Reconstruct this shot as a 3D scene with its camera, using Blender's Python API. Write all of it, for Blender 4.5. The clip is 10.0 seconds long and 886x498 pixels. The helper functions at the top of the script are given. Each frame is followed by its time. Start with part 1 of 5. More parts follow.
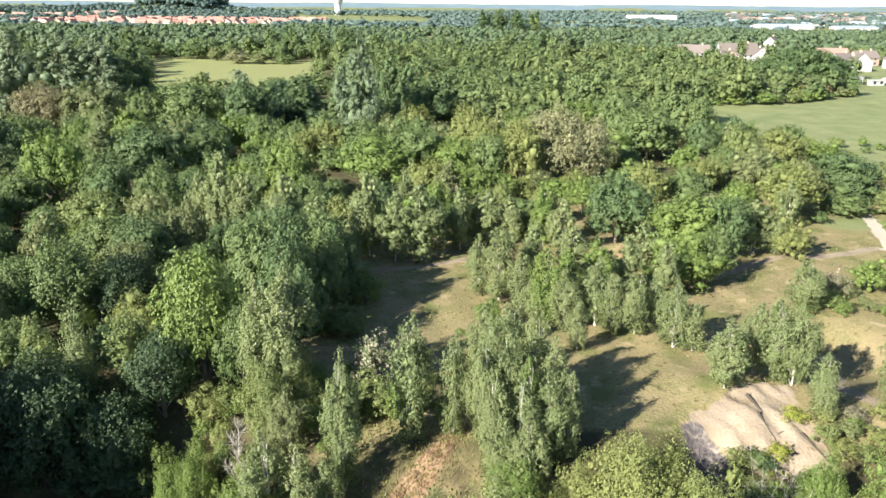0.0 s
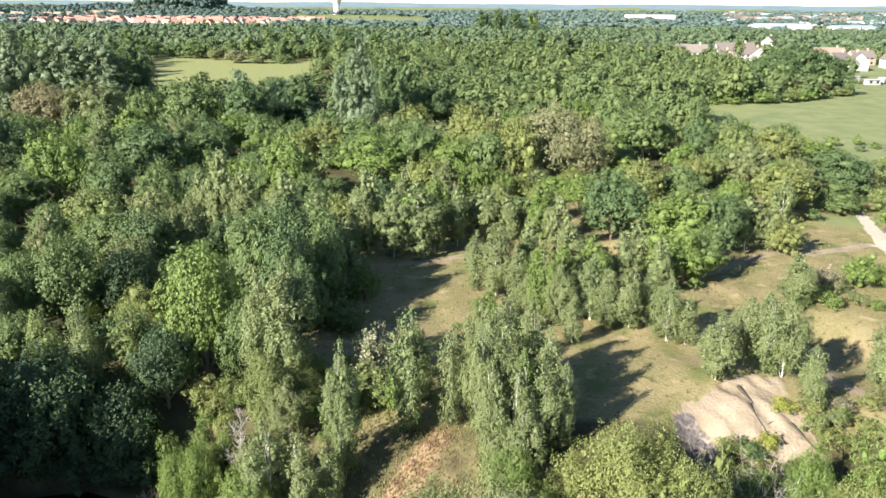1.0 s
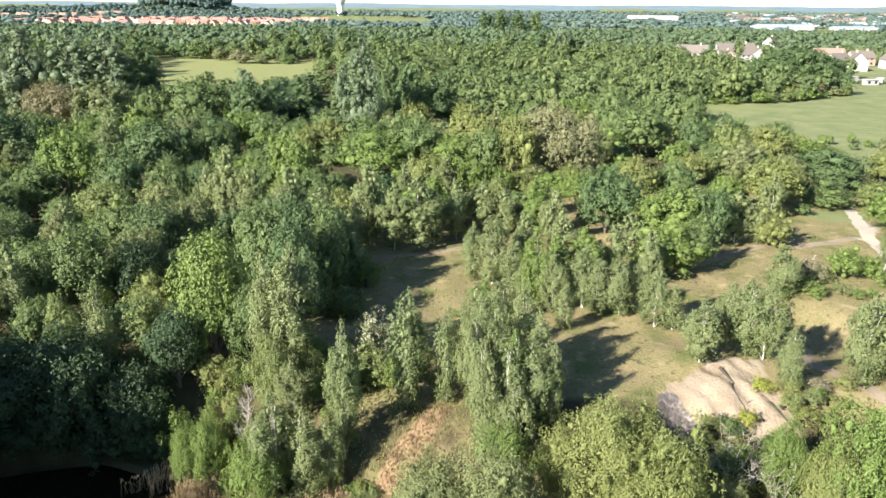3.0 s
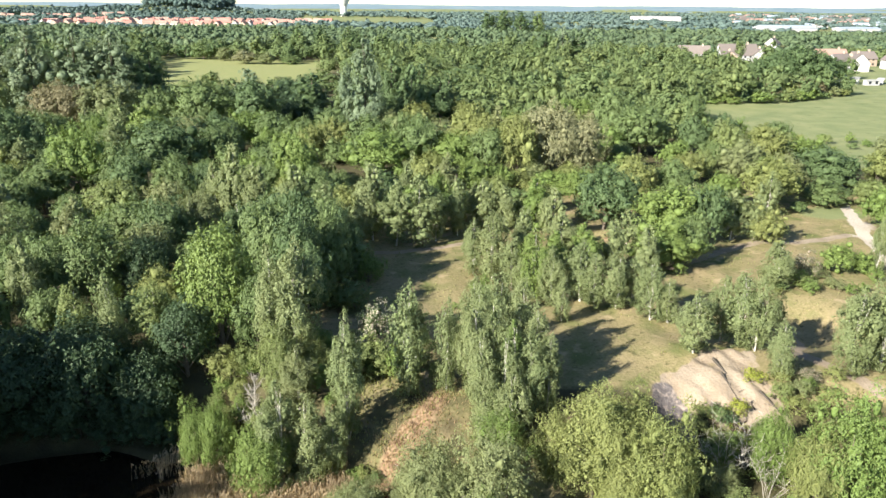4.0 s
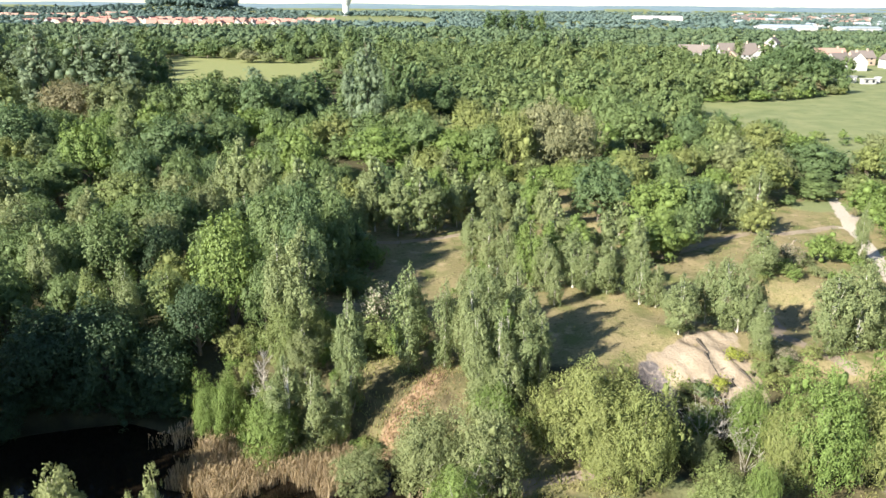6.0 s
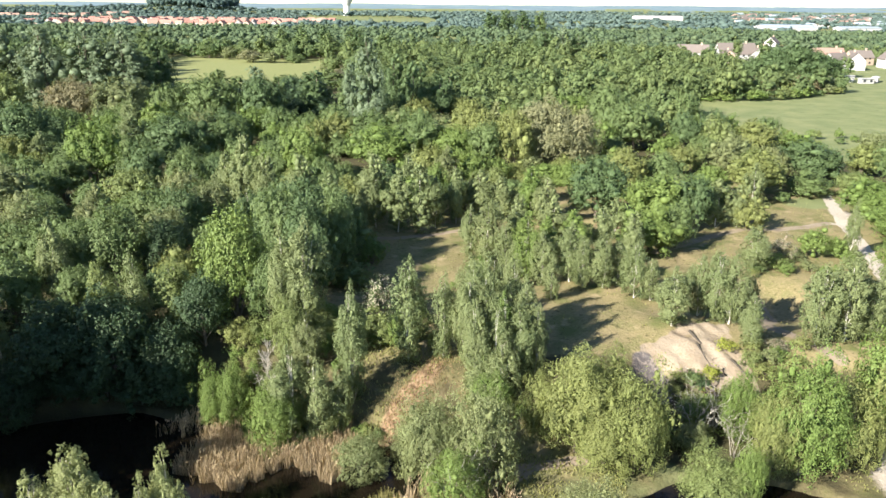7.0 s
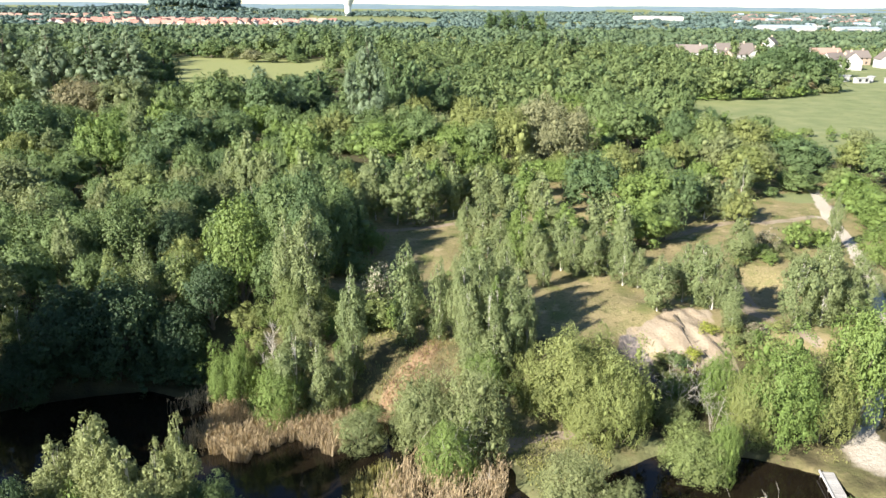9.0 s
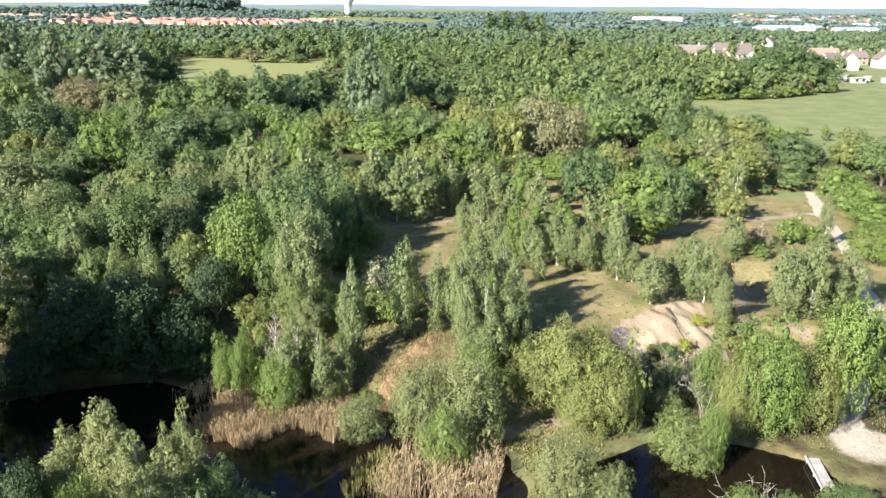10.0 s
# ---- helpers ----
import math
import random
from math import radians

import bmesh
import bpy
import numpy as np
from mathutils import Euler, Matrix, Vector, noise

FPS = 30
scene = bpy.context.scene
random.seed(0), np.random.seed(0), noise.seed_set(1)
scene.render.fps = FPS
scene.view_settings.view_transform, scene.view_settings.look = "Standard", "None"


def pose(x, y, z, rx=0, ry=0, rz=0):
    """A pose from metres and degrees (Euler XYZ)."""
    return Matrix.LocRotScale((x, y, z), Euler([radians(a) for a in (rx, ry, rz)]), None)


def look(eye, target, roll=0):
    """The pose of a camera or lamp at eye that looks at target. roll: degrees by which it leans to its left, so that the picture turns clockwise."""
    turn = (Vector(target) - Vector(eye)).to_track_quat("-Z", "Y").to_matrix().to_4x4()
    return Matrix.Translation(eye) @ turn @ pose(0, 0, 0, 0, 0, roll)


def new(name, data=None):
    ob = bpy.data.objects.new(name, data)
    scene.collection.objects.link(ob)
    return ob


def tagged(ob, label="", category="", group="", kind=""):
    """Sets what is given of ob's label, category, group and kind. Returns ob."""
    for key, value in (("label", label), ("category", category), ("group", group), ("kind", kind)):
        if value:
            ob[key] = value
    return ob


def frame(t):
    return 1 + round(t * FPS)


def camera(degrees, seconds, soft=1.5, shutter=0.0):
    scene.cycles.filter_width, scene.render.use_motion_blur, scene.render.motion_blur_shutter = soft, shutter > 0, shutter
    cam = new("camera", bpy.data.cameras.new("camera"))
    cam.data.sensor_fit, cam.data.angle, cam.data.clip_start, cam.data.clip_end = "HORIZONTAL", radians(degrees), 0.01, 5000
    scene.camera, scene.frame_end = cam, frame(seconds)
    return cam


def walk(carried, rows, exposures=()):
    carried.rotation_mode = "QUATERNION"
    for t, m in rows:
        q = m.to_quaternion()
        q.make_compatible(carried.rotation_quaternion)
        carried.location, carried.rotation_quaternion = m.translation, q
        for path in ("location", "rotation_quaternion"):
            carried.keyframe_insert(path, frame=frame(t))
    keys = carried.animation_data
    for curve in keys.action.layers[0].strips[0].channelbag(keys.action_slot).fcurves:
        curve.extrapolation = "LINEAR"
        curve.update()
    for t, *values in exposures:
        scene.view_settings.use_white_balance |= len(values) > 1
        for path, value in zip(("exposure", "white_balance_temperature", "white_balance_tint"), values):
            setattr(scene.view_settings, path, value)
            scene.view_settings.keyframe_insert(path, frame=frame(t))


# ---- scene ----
cam = camera(60.0, 10.0, soft=1.5)
PATH = [
    (0, (-1.142, 1.762, 33.852), (-1.211, 3.664, 33.238), 0.4),
    (0.5, (-1.066, 1.015, 33.872), (-1.132, 2.917, 33.259), 0.4),
    (1, (-0.957, 0.22, 33.898), (-1.023, 2.122, 33.283), 0.4),
    (1.5, (-0.798, -0.676, 33.917), (-0.865, 1.226, 33.302), 0.4),
    (2, (-0.611, -1.63, 33.905), (-0.68, 0.272, 33.291), 0.4),
    (2.5, (-0.4, -2.628, 33.887), (-0.471, -0.725, 33.273), 0.4),
    (4, (0.129, -5.858, 33.843), (0.047, -3.955, 33.232), 0.4),
    (4.5, (0.281, -6.981, 33.835), (0.197, -5.078, 33.223), 0.4),
    (5, (0.434, -8.074, 33.834), (0.348, -6.172, 33.222), 0.4),
    (5.5, (0.586, -9.202, 33.833), (0.499, -7.3, 33.221), 0.4),
    (7, (0.99, -12.559, 33.848), (0.901, -10.657, 33.236), 0.4),
    (7.5, (1.139, -13.637, 33.856), (1.049, -11.735, 33.244), 0.4),
    (8, (1.337, -14.695, 33.866), (1.246, -12.793, 33.254), 0.4),
    (8.5, (1.542, -15.792, 33.856), (1.45, -13.89, 33.244), 0.4),
    (9, (1.756, -16.863, 33.84), (1.664, -14.961, 33.229), 0.4),
    (9.5, (1.955, -17.947, 33.832), (1.862, -16.044, 33.222), 0.4),
    (10, (2.091, -19.077, 33.826), (1.999, -17.175, 33.216), 0.4),
]
walk(cam, [(t, look(eye, target, roll)) for t, eye, target, roll in PATH], [(0, 1.5), (10, 1.5)])


# ---- light ----
SUN_AZ, SUN_EL = 223.0, 28.5
SX, SY = math.cos(radians(SUN_AZ)), math.sin(radians(SUN_AZ))
world = bpy.data.worlds.new("sky")
scene.world = world
world.use_nodes = True
wn = world.node_tree.nodes
sky = wn.new("ShaderNodeTexSky")
sky.sky_type, sky.sun_disc = "NISHITA", False
sky.sun_elevation, sky.sun_rotation = radians(SUN_EL), math.atan2(SX, SY)
sky.altitude, sky.air_density, sky.dust_density, sky.ozone_density = 1500, 1.0, 0.05, 2.4
world.node_tree.links.new(sky.outputs[0], wn["Background"].inputs[0])
wn["Background"].inputs[1].default_value = 0.068
sun = new("sun", bpy.data.lights.new("sun", "SUN"))
sun.data.energy, sun.data.angle, sun.data.color = 5.0, radians(0.6), (1.0, 0.95, 0.87)
sun.matrix_world = look((SX * 100, SY * 100, 100 * math.tan(radians(SUN_EL))), (0, 0, 0))


# ---- materials ----
def material(name):
    m = bpy.data.materials.new(name)
    m.use_nodes = True
    nt = m.node_tree
    return m, nt, nt.nodes["Principled BSDF"], nt.links


def node(nt, kind, **values):
    n = nt.nodes.new(kind)
    for k, v in values.items():
        n.inputs[k.replace("_", " ")].default_value = v
    return n


def mixer(nt, fac, a, b, blend="MIX"):
    n = nt.nodes.new("ShaderNodeMix")
    n.data_type, n.blend_type = "RGBA", blend
    for slot, v in ((0, fac), (6, a), (7, b)):
        if hasattr(v, "links"):
            nt.links.new(v, n.inputs[slot])
        else:
            n.inputs[slot].default_value = v
    return n.outputs[2]


def ramp(nt, src, lo, hi):
    n = nt.nodes.new("ShaderNodeMapRange")
    n.inputs[1].default_value, n.inputs[2].default_value = lo, hi
    nt.links.new(src, n.inputs[0])
    return n.outputs[0]


def noisy(nt, scale, detail=4.0):
    n = node(nt, "ShaderNodeTexNoise", Scale=scale, Detail=detail)
    pos = nt.nodes.new("ShaderNodeNewGeometry")
    nt.links.new(pos.outputs["Position"], n.inputs["Vector"])
    return n.outputs["Fac"]


def rgb(r, g, b):
    return (r, g, b, 1.0)


def leaf_material(name, colour, second, through_light=0.24, tone=False, flower=None, gloss=0.3):
    """Leaves: two hues mixed by tree, by clump and by leaf; some light passes through."""
    m, nt, bsdf, links = material(name)
    if tone:
        per = nt.nodes.new("ShaderNodeAttribute")
        per.attribute_name = "tone"
        rnd = per.outputs["Fac"]
    else:
        rnd = nt.nodes.new("ShaderNodeObjectInfo").outputs["Random"]
    col = mixer(nt, rnd, rgb(*colour), rgb(*second))
    col = mixer(nt, ramp(nt, noisy(nt, 0.55), 0.35, 0.7), col, rgb(*(0.55 * a + 0.45 * b for a, b in zip(second, colour))))
    geo = nt.nodes.new("ShaderNodeNewGeometry")
    if flower:
        col = mixer(nt, ramp(nt, geo.outputs["Random Per Island"], 0.52, 0.56), col, rgb(*flower))
    hsv = nt.nodes.new("ShaderNodeHueSaturation")
    links.new(col, hsv.inputs["Color"])
    val = nt.nodes.new("ShaderNodeMapRange")
    val.inputs[3].default_value, val.inputs[4].default_value = 0.86, 1.14
    links.new(geo.outputs["Random Per Island"], val.inputs[0])
    links.new(val.outputs[0], hsv.inputs["Value"])
    grain = noisy(nt, 7.0, 2.0)
    speck = mixer(nt, ramp(nt, grain, 0.36, 0.64), hsv.outputs[0], mixer(nt, 1.0, hsv.outputs[0], rgb(1.22, 1.2, 1.16), "MULTIPLY"))
    links.new(speck, bsdf.inputs["Base Color"])
    ruffle = node(nt, "ShaderNodeBump", Strength=0.75, Distance=0.12)
    links.new(grain, ruffle.inputs["Height"])
    links.new(ruffle.outputs[0], bsdf.inputs["Normal"])
    bsdf.inputs["Roughness"].default_value = 0.55
    bsdf.inputs["Specular IOR Level"].default_value = gloss
    tr = nt.nodes.new("ShaderNodeBsdfTranslucent")
    warm = mixer(nt, 1.0, hsv.outputs[0], rgb(1.15, 1.1, 0.55), "MULTIPLY")
    links.new(warm, tr.inputs["Color"])
    mix = nt.nodes.new("ShaderNodeMixShader")
    mix.inputs[0].default_value = through_light
    links.new(bsdf.outputs[0], mix.inputs[1])
    links.new(tr.outputs[0], mix.inputs[2])
    links.new(mix.outputs[0], nt.nodes["Material Output"].inputs["Surface"])
    return m


def plain_material(name, colour, second, scale=3.0, rough=0.85, bump=0.3, metallic=0.0):
    m, nt, bsdf, links = material(name)
    f = noisy(nt, scale, 6.0)
    info = nt.nodes.new("ShaderNodeObjectInfo")
    col = mixer(nt, ramp(nt, f, 0.3, 0.72), rgb(*colour), rgb(*second))
    hsv = nt.nodes.new("ShaderNodeHueSaturation")
    links.new(col, hsv.inputs["Color"])
    val = nt.nodes.new("ShaderNodeMapRange")
    val.inputs[3].default_value, val.inputs[4].default_value = 0.85, 1.15
    links.new(info.outputs["Random"], val.inputs[0])
    links.new(val.outputs[0], hsv.inputs["Value"])
    links.new(hsv.outputs[0], bsdf.inputs["Base Color"])
    bsdf.inputs["Roughness"].default_value, bsdf.inputs["Metallic"].default_value = rough, metallic
    if bump:
        b = node(nt, "ShaderNodeBump", Strength=bump, Distance=0.05)
        links.new(noisy(nt, scale * 4, 5.0), b.inputs["Height"])
        links.new(b.outputs[0], bsdf.inputs["Normal"])
    return m


LEAF = {
    "B": leaf_material("birch_leaves", (0.172, 0.216, 0.092), (0.212, 0.246, 0.108)),
    "O": leaf_material("oak_leaves", (0.118, 0.172, 0.062), (0.144, 0.195, 0.072)),
    "L": leaf_material("lime_green_leaves", (0.140, 0.208, 0.054), (0.168, 0.226, 0.062)),
    "D": leaf_material("dark_green_leaves", (0.088, 0.138, 0.056), (0.110, 0.160, 0.064)),
    # dark green with the deep shade of pond and hollow put into it
    "E": leaf_material("shade_darkened_leaves", (0.054, 0.091, 0.041), (0.069, 0.108, 0.048)),
    "V": leaf_material("vivid_yellow_leaves", (0.290, 0.305, 0.050), (0.250, 0.285, 0.055)),
    "Y": leaf_material("yellow_green_leaves", (0.166, 0.210, 0.072), (0.188, 0.224, 0.080)),
    "G": leaf_material("grey_green_leaves", (0.170, 0.203, 0.087), (0.204, 0.225, 0.098)),
    "K": leaf_material("pale_birch_leaves", (0.228, 0.262, 0.108), (0.258, 0.282, 0.122)),
    "W": leaf_material("willow_green_leaves", (0.178, 0.212, 0.068), (0.210, 0.232, 0.079)),
    "T": leaf_material("tan_willow_leaves", (0.262, 0.258, 0.135), (0.232, 0.240, 0.125)),
    "R": leaf_material("russet_leaves", (0.240, 0.200, 0.115), (0.215, 0.205, 0.110)),
    "P": leaf_material("purple_leaves", (0.062, 0.040, 0.036), (0.080, 0.055, 0.040)),
    "P2": leaf_material("silver_poplar_leaves", (0.150, 0.204, 0.116), (0.178, 0.226, 0.130)),
    "H": leaf_material("blossom", (0.101, 0.147, 0.053), (0.131, 0.167, 0.064), 0.25, flower=(0.43, 0.385, 0.295)),
    "N": leaf_material("faded_blossom", (0.131, 0.157, 0.074), (0.162, 0.167, 0.085), 0.25, flower=(0.36, 0.30, 0.23)),
}
WOODS_LEAF = leaf_material("woodland_leaves", (0.074, 0.128, 0.056), (0.182, 0.220, 0.084), 0.22, tone=True, gloss=0.12)
FAR_LEAF = leaf_material("distant_leaves", (0.066, 0.104, 0.058), (0.120, 0.156, 0.080), 0.12, tone=True, gloss=0.05)
# blue distance haze is mixed into these leaf colours
HAZE_TINT_LEAF = leaf_material("haze_tinted_leaves", (0.078, 0.118, 0.108), (0.122, 0.165, 0.135), 0.1, tone=True, gloss=0.05)
LOG_BARK = plain_material("dark_rotten_bark", (0.05, 0.04, 0.03), (0.09, 0.075, 0.055), 6.0)
BARK = plain_material("grey_brown_bark", (0.13, 0.10, 0.07), (0.20, 0.17, 0.13), 6.0)
DEAD_WOOD = plain_material("bleached_dead_wood", (0.36, 0.33, 0.27), (0.47, 0.43, 0.36), 5.0)
REED = leaf_material("dry_reed", (0.42, 0.33, 0.22), (0.30, 0.235, 0.15), 0.25)
REED_PALE = leaf_material("pale_reed", (0.52, 0.42, 0.29), (0.40, 0.31, 0.19), 0.25)
BRACKEN = leaf_material("dead_bracken", (0.25, 0.165, 0.09), (0.32, 0.24, 0.14), 0.25)
GRASS = leaf_material("grass_blades", (0.20, 0.22, 0.075), (0.30, 0.27, 0.12), 0.3)


def birch_bark():
    m, nt, bsdf, links = material("white_birch_bark")
    pos = nt.nodes.new("ShaderNodeNewGeometry")
    mp = nt.nodes.new("ShaderNodeMapping")
    mp.inputs["Scale"].default_value = (2.0, 2.0, 9.0)
    links.new(pos.outputs["Position"], mp.inputs[0])
    n = node(nt, "ShaderNodeTexNoise", Scale=1.3, Detail=5.0)
    links.new(mp.outputs[0], n.inputs["Vector"])
    col = mixer(nt, ramp(nt, n.outputs["Fac"], 0.55, 0.66), rgb(0.62, 0.58, 0.50), rgb(0.09, 0.075, 0.06))
    links.new(col, bsdf.inputs["Base Color"])
    bsdf.inputs["Roughness"].default_value = 0.7
    return m


BIRCH_BARK = birch_bark()


def ground_material():
    """Woodland floor, dry grass, green grass, sand and rusty bracken, mixed by soft-edged zones and broken up by noise."""
    m, nt, bsdf, links = material("heath_ground")

    def zone(name):
        a = nt.nodes.new("ShaderNodeAttribute")
        a.attribute_name = name
        return a.outputs["Fac"]

    def broken(name, scale, spread):
        add = nt.nodes.new("ShaderNodeMath")
        add.operation = "MULTIPLY_ADD"
        links.new(noisy(nt, scale, 6.0), add.inputs[0])
        add.inputs[1].default_value = spread
        links.new(zone(name), add.inputs[2])
        return ramp(nt, add.outputs[0], 0.5 + spread * 0.28, 0.5 + spread * 0.72)

    fine, mid, wide = noisy(nt, 3.5, 8.0), noisy(nt, 0.45, 6.0), noisy(nt, 0.06, 4.0)
    floor = mixer(nt, ramp(nt, mid, 0.3, 0.7), rgb(0.060, 0.050, 0.028), rgb(0.105, 0.098, 0.045))
    far = mixer(nt, ramp(nt, wide, 0.42, 0.58), rgb(0.16, 0.20, 0.075), rgb(0.25, 0.25, 0.11))
    col = mixer(nt, zone("open"), floor, far)
    dry = mixer(nt, ramp(nt, mid, 0.3, 0.7), rgb(0.230, 0.190, 0.088), rgb(0.163, 0.165, 0.063))
    dry = mixer(nt, ramp(nt, noisy(nt, 0.16, 5.0), 0.42, 0.62), dry, rgb(0.260, 0.210, 0.108))
    dry = mixer(nt, ramp(nt, fine, 0.42, 0.7), dry, rgb(0.291, 0.235, 0.126))
    dry = mixer(nt, ramp(nt, noisy(nt, 0.22, 8.0), 0.52, 0.66), dry, rgb(0.138, 0.150, 0.052))
    dry = mixer(nt, ramp(nt, noisy(nt, 1.6, 7.0), 0.58, 0.70), dry, rgb(0.107, 0.098, 0.042))
    dry = mixer(nt, ramp(nt, noisy(nt, 0.31, 9.0), 0.60, 0.68), dry, rgb(0.347, 0.275, 0.155))
    col = mixer(nt, broken("dry", 0.5, 0.5), col, dry)
    green = mixer(nt, ramp(nt, noisy(nt, 0.12, 7.0), 0.35, 0.68), rgb(0.165, 0.195, 0.082), rgb(0.238, 0.250, 0.115))
    green = mixer(nt, ramp(nt, noisy(nt, 0.35, 6.0), 0.58, 0.75), green, rgb(0.110, 0.150, 0.060))
    col = mixer(nt, broken("green", 0.35, 0.5), col, green)
    straw = mixer(nt, ramp(nt, mid, 0.3, 0.7), rgb(0.215, 0.245, 0.088), rgb(0.275, 0.270, 0.115))
    col = mixer(nt, zone("straw"), col, straw)
    rust = mixer(nt, ramp(nt, fine, 0.3, 0.7), rgb(0.235, 0.142, 0.078), rgb(0.33, 0.245, 0.15))
    rust = mixer(nt, ramp(nt, noisy(nt, 1.1, 6.0), 0.50, 0.62), rust, rgb(0.13, 0.085, 0.05))
    col = mixer(nt, broken("rust", 0.8, 0.5), col, rust)
    sand = mixer(nt, ramp(nt, mid, 0.3, 0.7), rgb(0.255, 0.20, 0.14), rgb(0.34, 0.28, 0.205))
    sand = mixer(nt, ramp(nt, fine, 0.52, 0.76), sand, rgb(0.27, 0.205, 0.135))
    sand = mixer(nt, ramp(nt, noisy(nt, 0.8, 7.0), 0.60, 0.72), sand, rgb(0.24, 0.19, 0.11))
    sand = mixer(nt, zone("trodden"), sand, mixer(nt, ramp(nt, fine, 0.35, 0.7), rgb(0.53, 0.47, 0.385), rgb(0.40, 0.34, 0.265)))
    col = mixer(nt, broken("sand", 0.9, 0.45), col, sand)
    soil = mixer(nt, ramp(nt, fine, 0.3, 0.7), rgb(0.085, 0.075, 0.072), rgb(0.16, 0.14, 0.13))
    soil = mixer(nt, ramp(nt, noisy(nt, 1.7, 6.0), 0.52, 0.66), soil, rgb(0.28, 0.23, 0.19))
    col = mixer(nt, broken("soil", 1.1, 0.4), col, soil)
    links.new(col, bsdf.inputs["Base Color"])
    bsdf.inputs["Roughness"].default_value = 0.95
    bsdf.inputs["Specular IOR Level"].default_value = 0.15
    b = node(nt, "ShaderNodeBump", Strength=0.7, Distance=0.14)
    links.new(fine, b.inputs["Height"])
    links.new(b.outputs[0], bsdf.inputs["Normal"])
    return m


def water_material():
    m, nt, bsdf, links = material("dark_peaty_water")
    col = mixer(nt, ramp(nt, noisy(nt, 0.3, 4.0), 0.3, 0.7), rgb(0.008, 0.006, 0.004), rgb(0.016, 0.012, 0.007))
    links.new(col, bsdf.inputs["Base Color"])
    bsdf.inputs["Roughness"].default_value = 0.06
    bsdf.inputs["Specular IOR Level"].default_value = 0.2
    b = node(nt, "ShaderNodeBump", Strength=0.06, Distance=0.05)
    links.new(noisy(nt, 2.2, 3.0), b.inputs["Height"])
    links.new(b.outputs[0], bsdf.inputs["Normal"])
    return m


GROUND, WATER = ground_material(), water_material()
PLANK = plain_material("weathered_plank", (0.34, 0.32, 0.30), (0.44, 0.42, 0.39), 8.0)
WHITE_WALL = plain_material("white_render", (0.50, 0.485, 0.46), (0.42, 0.405, 0.385), 0.8, bump=0.0)
BRICK_WALL = plain_material("pale_brick", (0.52, 0.40, 0.30), (0.45, 0.33, 0.25), 1.5, bump=0.0)
RED_ROOF = plain_material("red_roof_tile", (0.40, 0.19, 0.145), (0.34, 0.17, 0.13), 0.5, bump=0.0)
ORANGE_ROOF = plain_material("orange_roof_tile", (0.40, 0.25, 0.19), (0.34, 0.22, 0.17), 0.5, bump=0.0)
BROWN_ROOF = plain_material("brown_roof_tile", (0.195, 0.160, 0.135), (0.165, 0.138, 0.120), 0.8, bump=0.0)
METAL_ROOF = plain_material("pale_blue_metal_roof", (0.36, 0.42, 0.48), (0.43, 0.48, 0.53), 0.2, 0.5, 0.0)
CONCRETE = plain_material("pale_concrete", (0.74, 0.72, 0.68), (0.64, 0.62, 0.58), 0.3, bump=0.0)
PANE = plain_material("dark_window_pane", (0.03, 0.035, 0.04), (0.05, 0.055, 0.06), 1.0, 0.1, 0.0)
# hill colour with the blue of distant haze painted in
DISTANCE = plain_material("haze_tinted_distance", (0.11, 0.18, 0.21), (0.22, 0.29, 0.30), 0.009, 1.0, 0.0)


# ---- shape helpers ----
def link_mesh(name, me, mat, parent=None, label=""):
    ob = new(name, me)
    if mat and not me.materials:
        me.materials.append(mat)
    if parent:
        ob.parent = parent
    if label:
        ob["label"] = label
    return ob


def array_mesh(name, verts, faces, tone=None):
    """A mesh from arrays: all faces with the same number of corners."""
    verts, faces = np.asarray(verts, np.float32), np.asarray(faces, np.int32)
    me = bpy.data.meshes.new(name)
    k = faces.shape[1]
    me.vertices.add(len(verts))
    me.vertices.foreach_set("co", verts.ravel())
    me.loops.add(faces.size)
    me.loops.foreach_set("vertex_index", faces.ravel())
    me.polygons.add(len(faces))
    me.polygons.foreach_set("loop_start", np.arange(len(faces), dtype=np.int32) * k)
    if tone is not None:
        me.attributes.new("tone", "FLOAT", "POINT").data.foreach_set("value", np.asarray(tone, np.float32))
    me.update(calc_edges=True)
    return me


def unit(v):
    return v / np.maximum(np.linalg.norm(v, axis=-1, keepdims=True), 1e-9)


def leaf_cards(at, normal, size, rng, droop=0.0, slim=0.62, loose=0.38):
    """Small pointed leaf sprays at the given points: three corners each."""
    n = len(at)
    nrm = unit(normal + rng.normal(0, loose, (n, 3)))
    a = unit(np.cross(nrm, rng.normal(0, 1, (n, 3))))
    if droop:
        a = unit(a * (1 - droop) + np.array([0, 0, -1.0]) * droop * rng.uniform(0.6, 1.4, (n, 1)))
    b = unit(np.cross(nrm, a))
    ln = size * rng.uniform(0.65, 1.35, (n, 1))
    v = np.stack([at - a * ln * 0.45 + b * ln * 0.55 * slim, at + a * ln * 0.75, at - a * ln * 0.45 - b * ln * 0.55 * slim], 1)
    return v.reshape(-1, 3), np.arange(3 * n).reshape(-1, 3)


def ico(level):
    bm = bmesh.new()
    bmesh.ops.create_icosphere(bm, subdivisions=level, radius=1.0)
    v, f = np.array([x.co[:] for x in bm.verts]), np.array([[x.index for x in q.verts] for q in bm.faces])
    bm.free()
    return v, f


BALLS = {1: ico(1), 2: ico(2)}


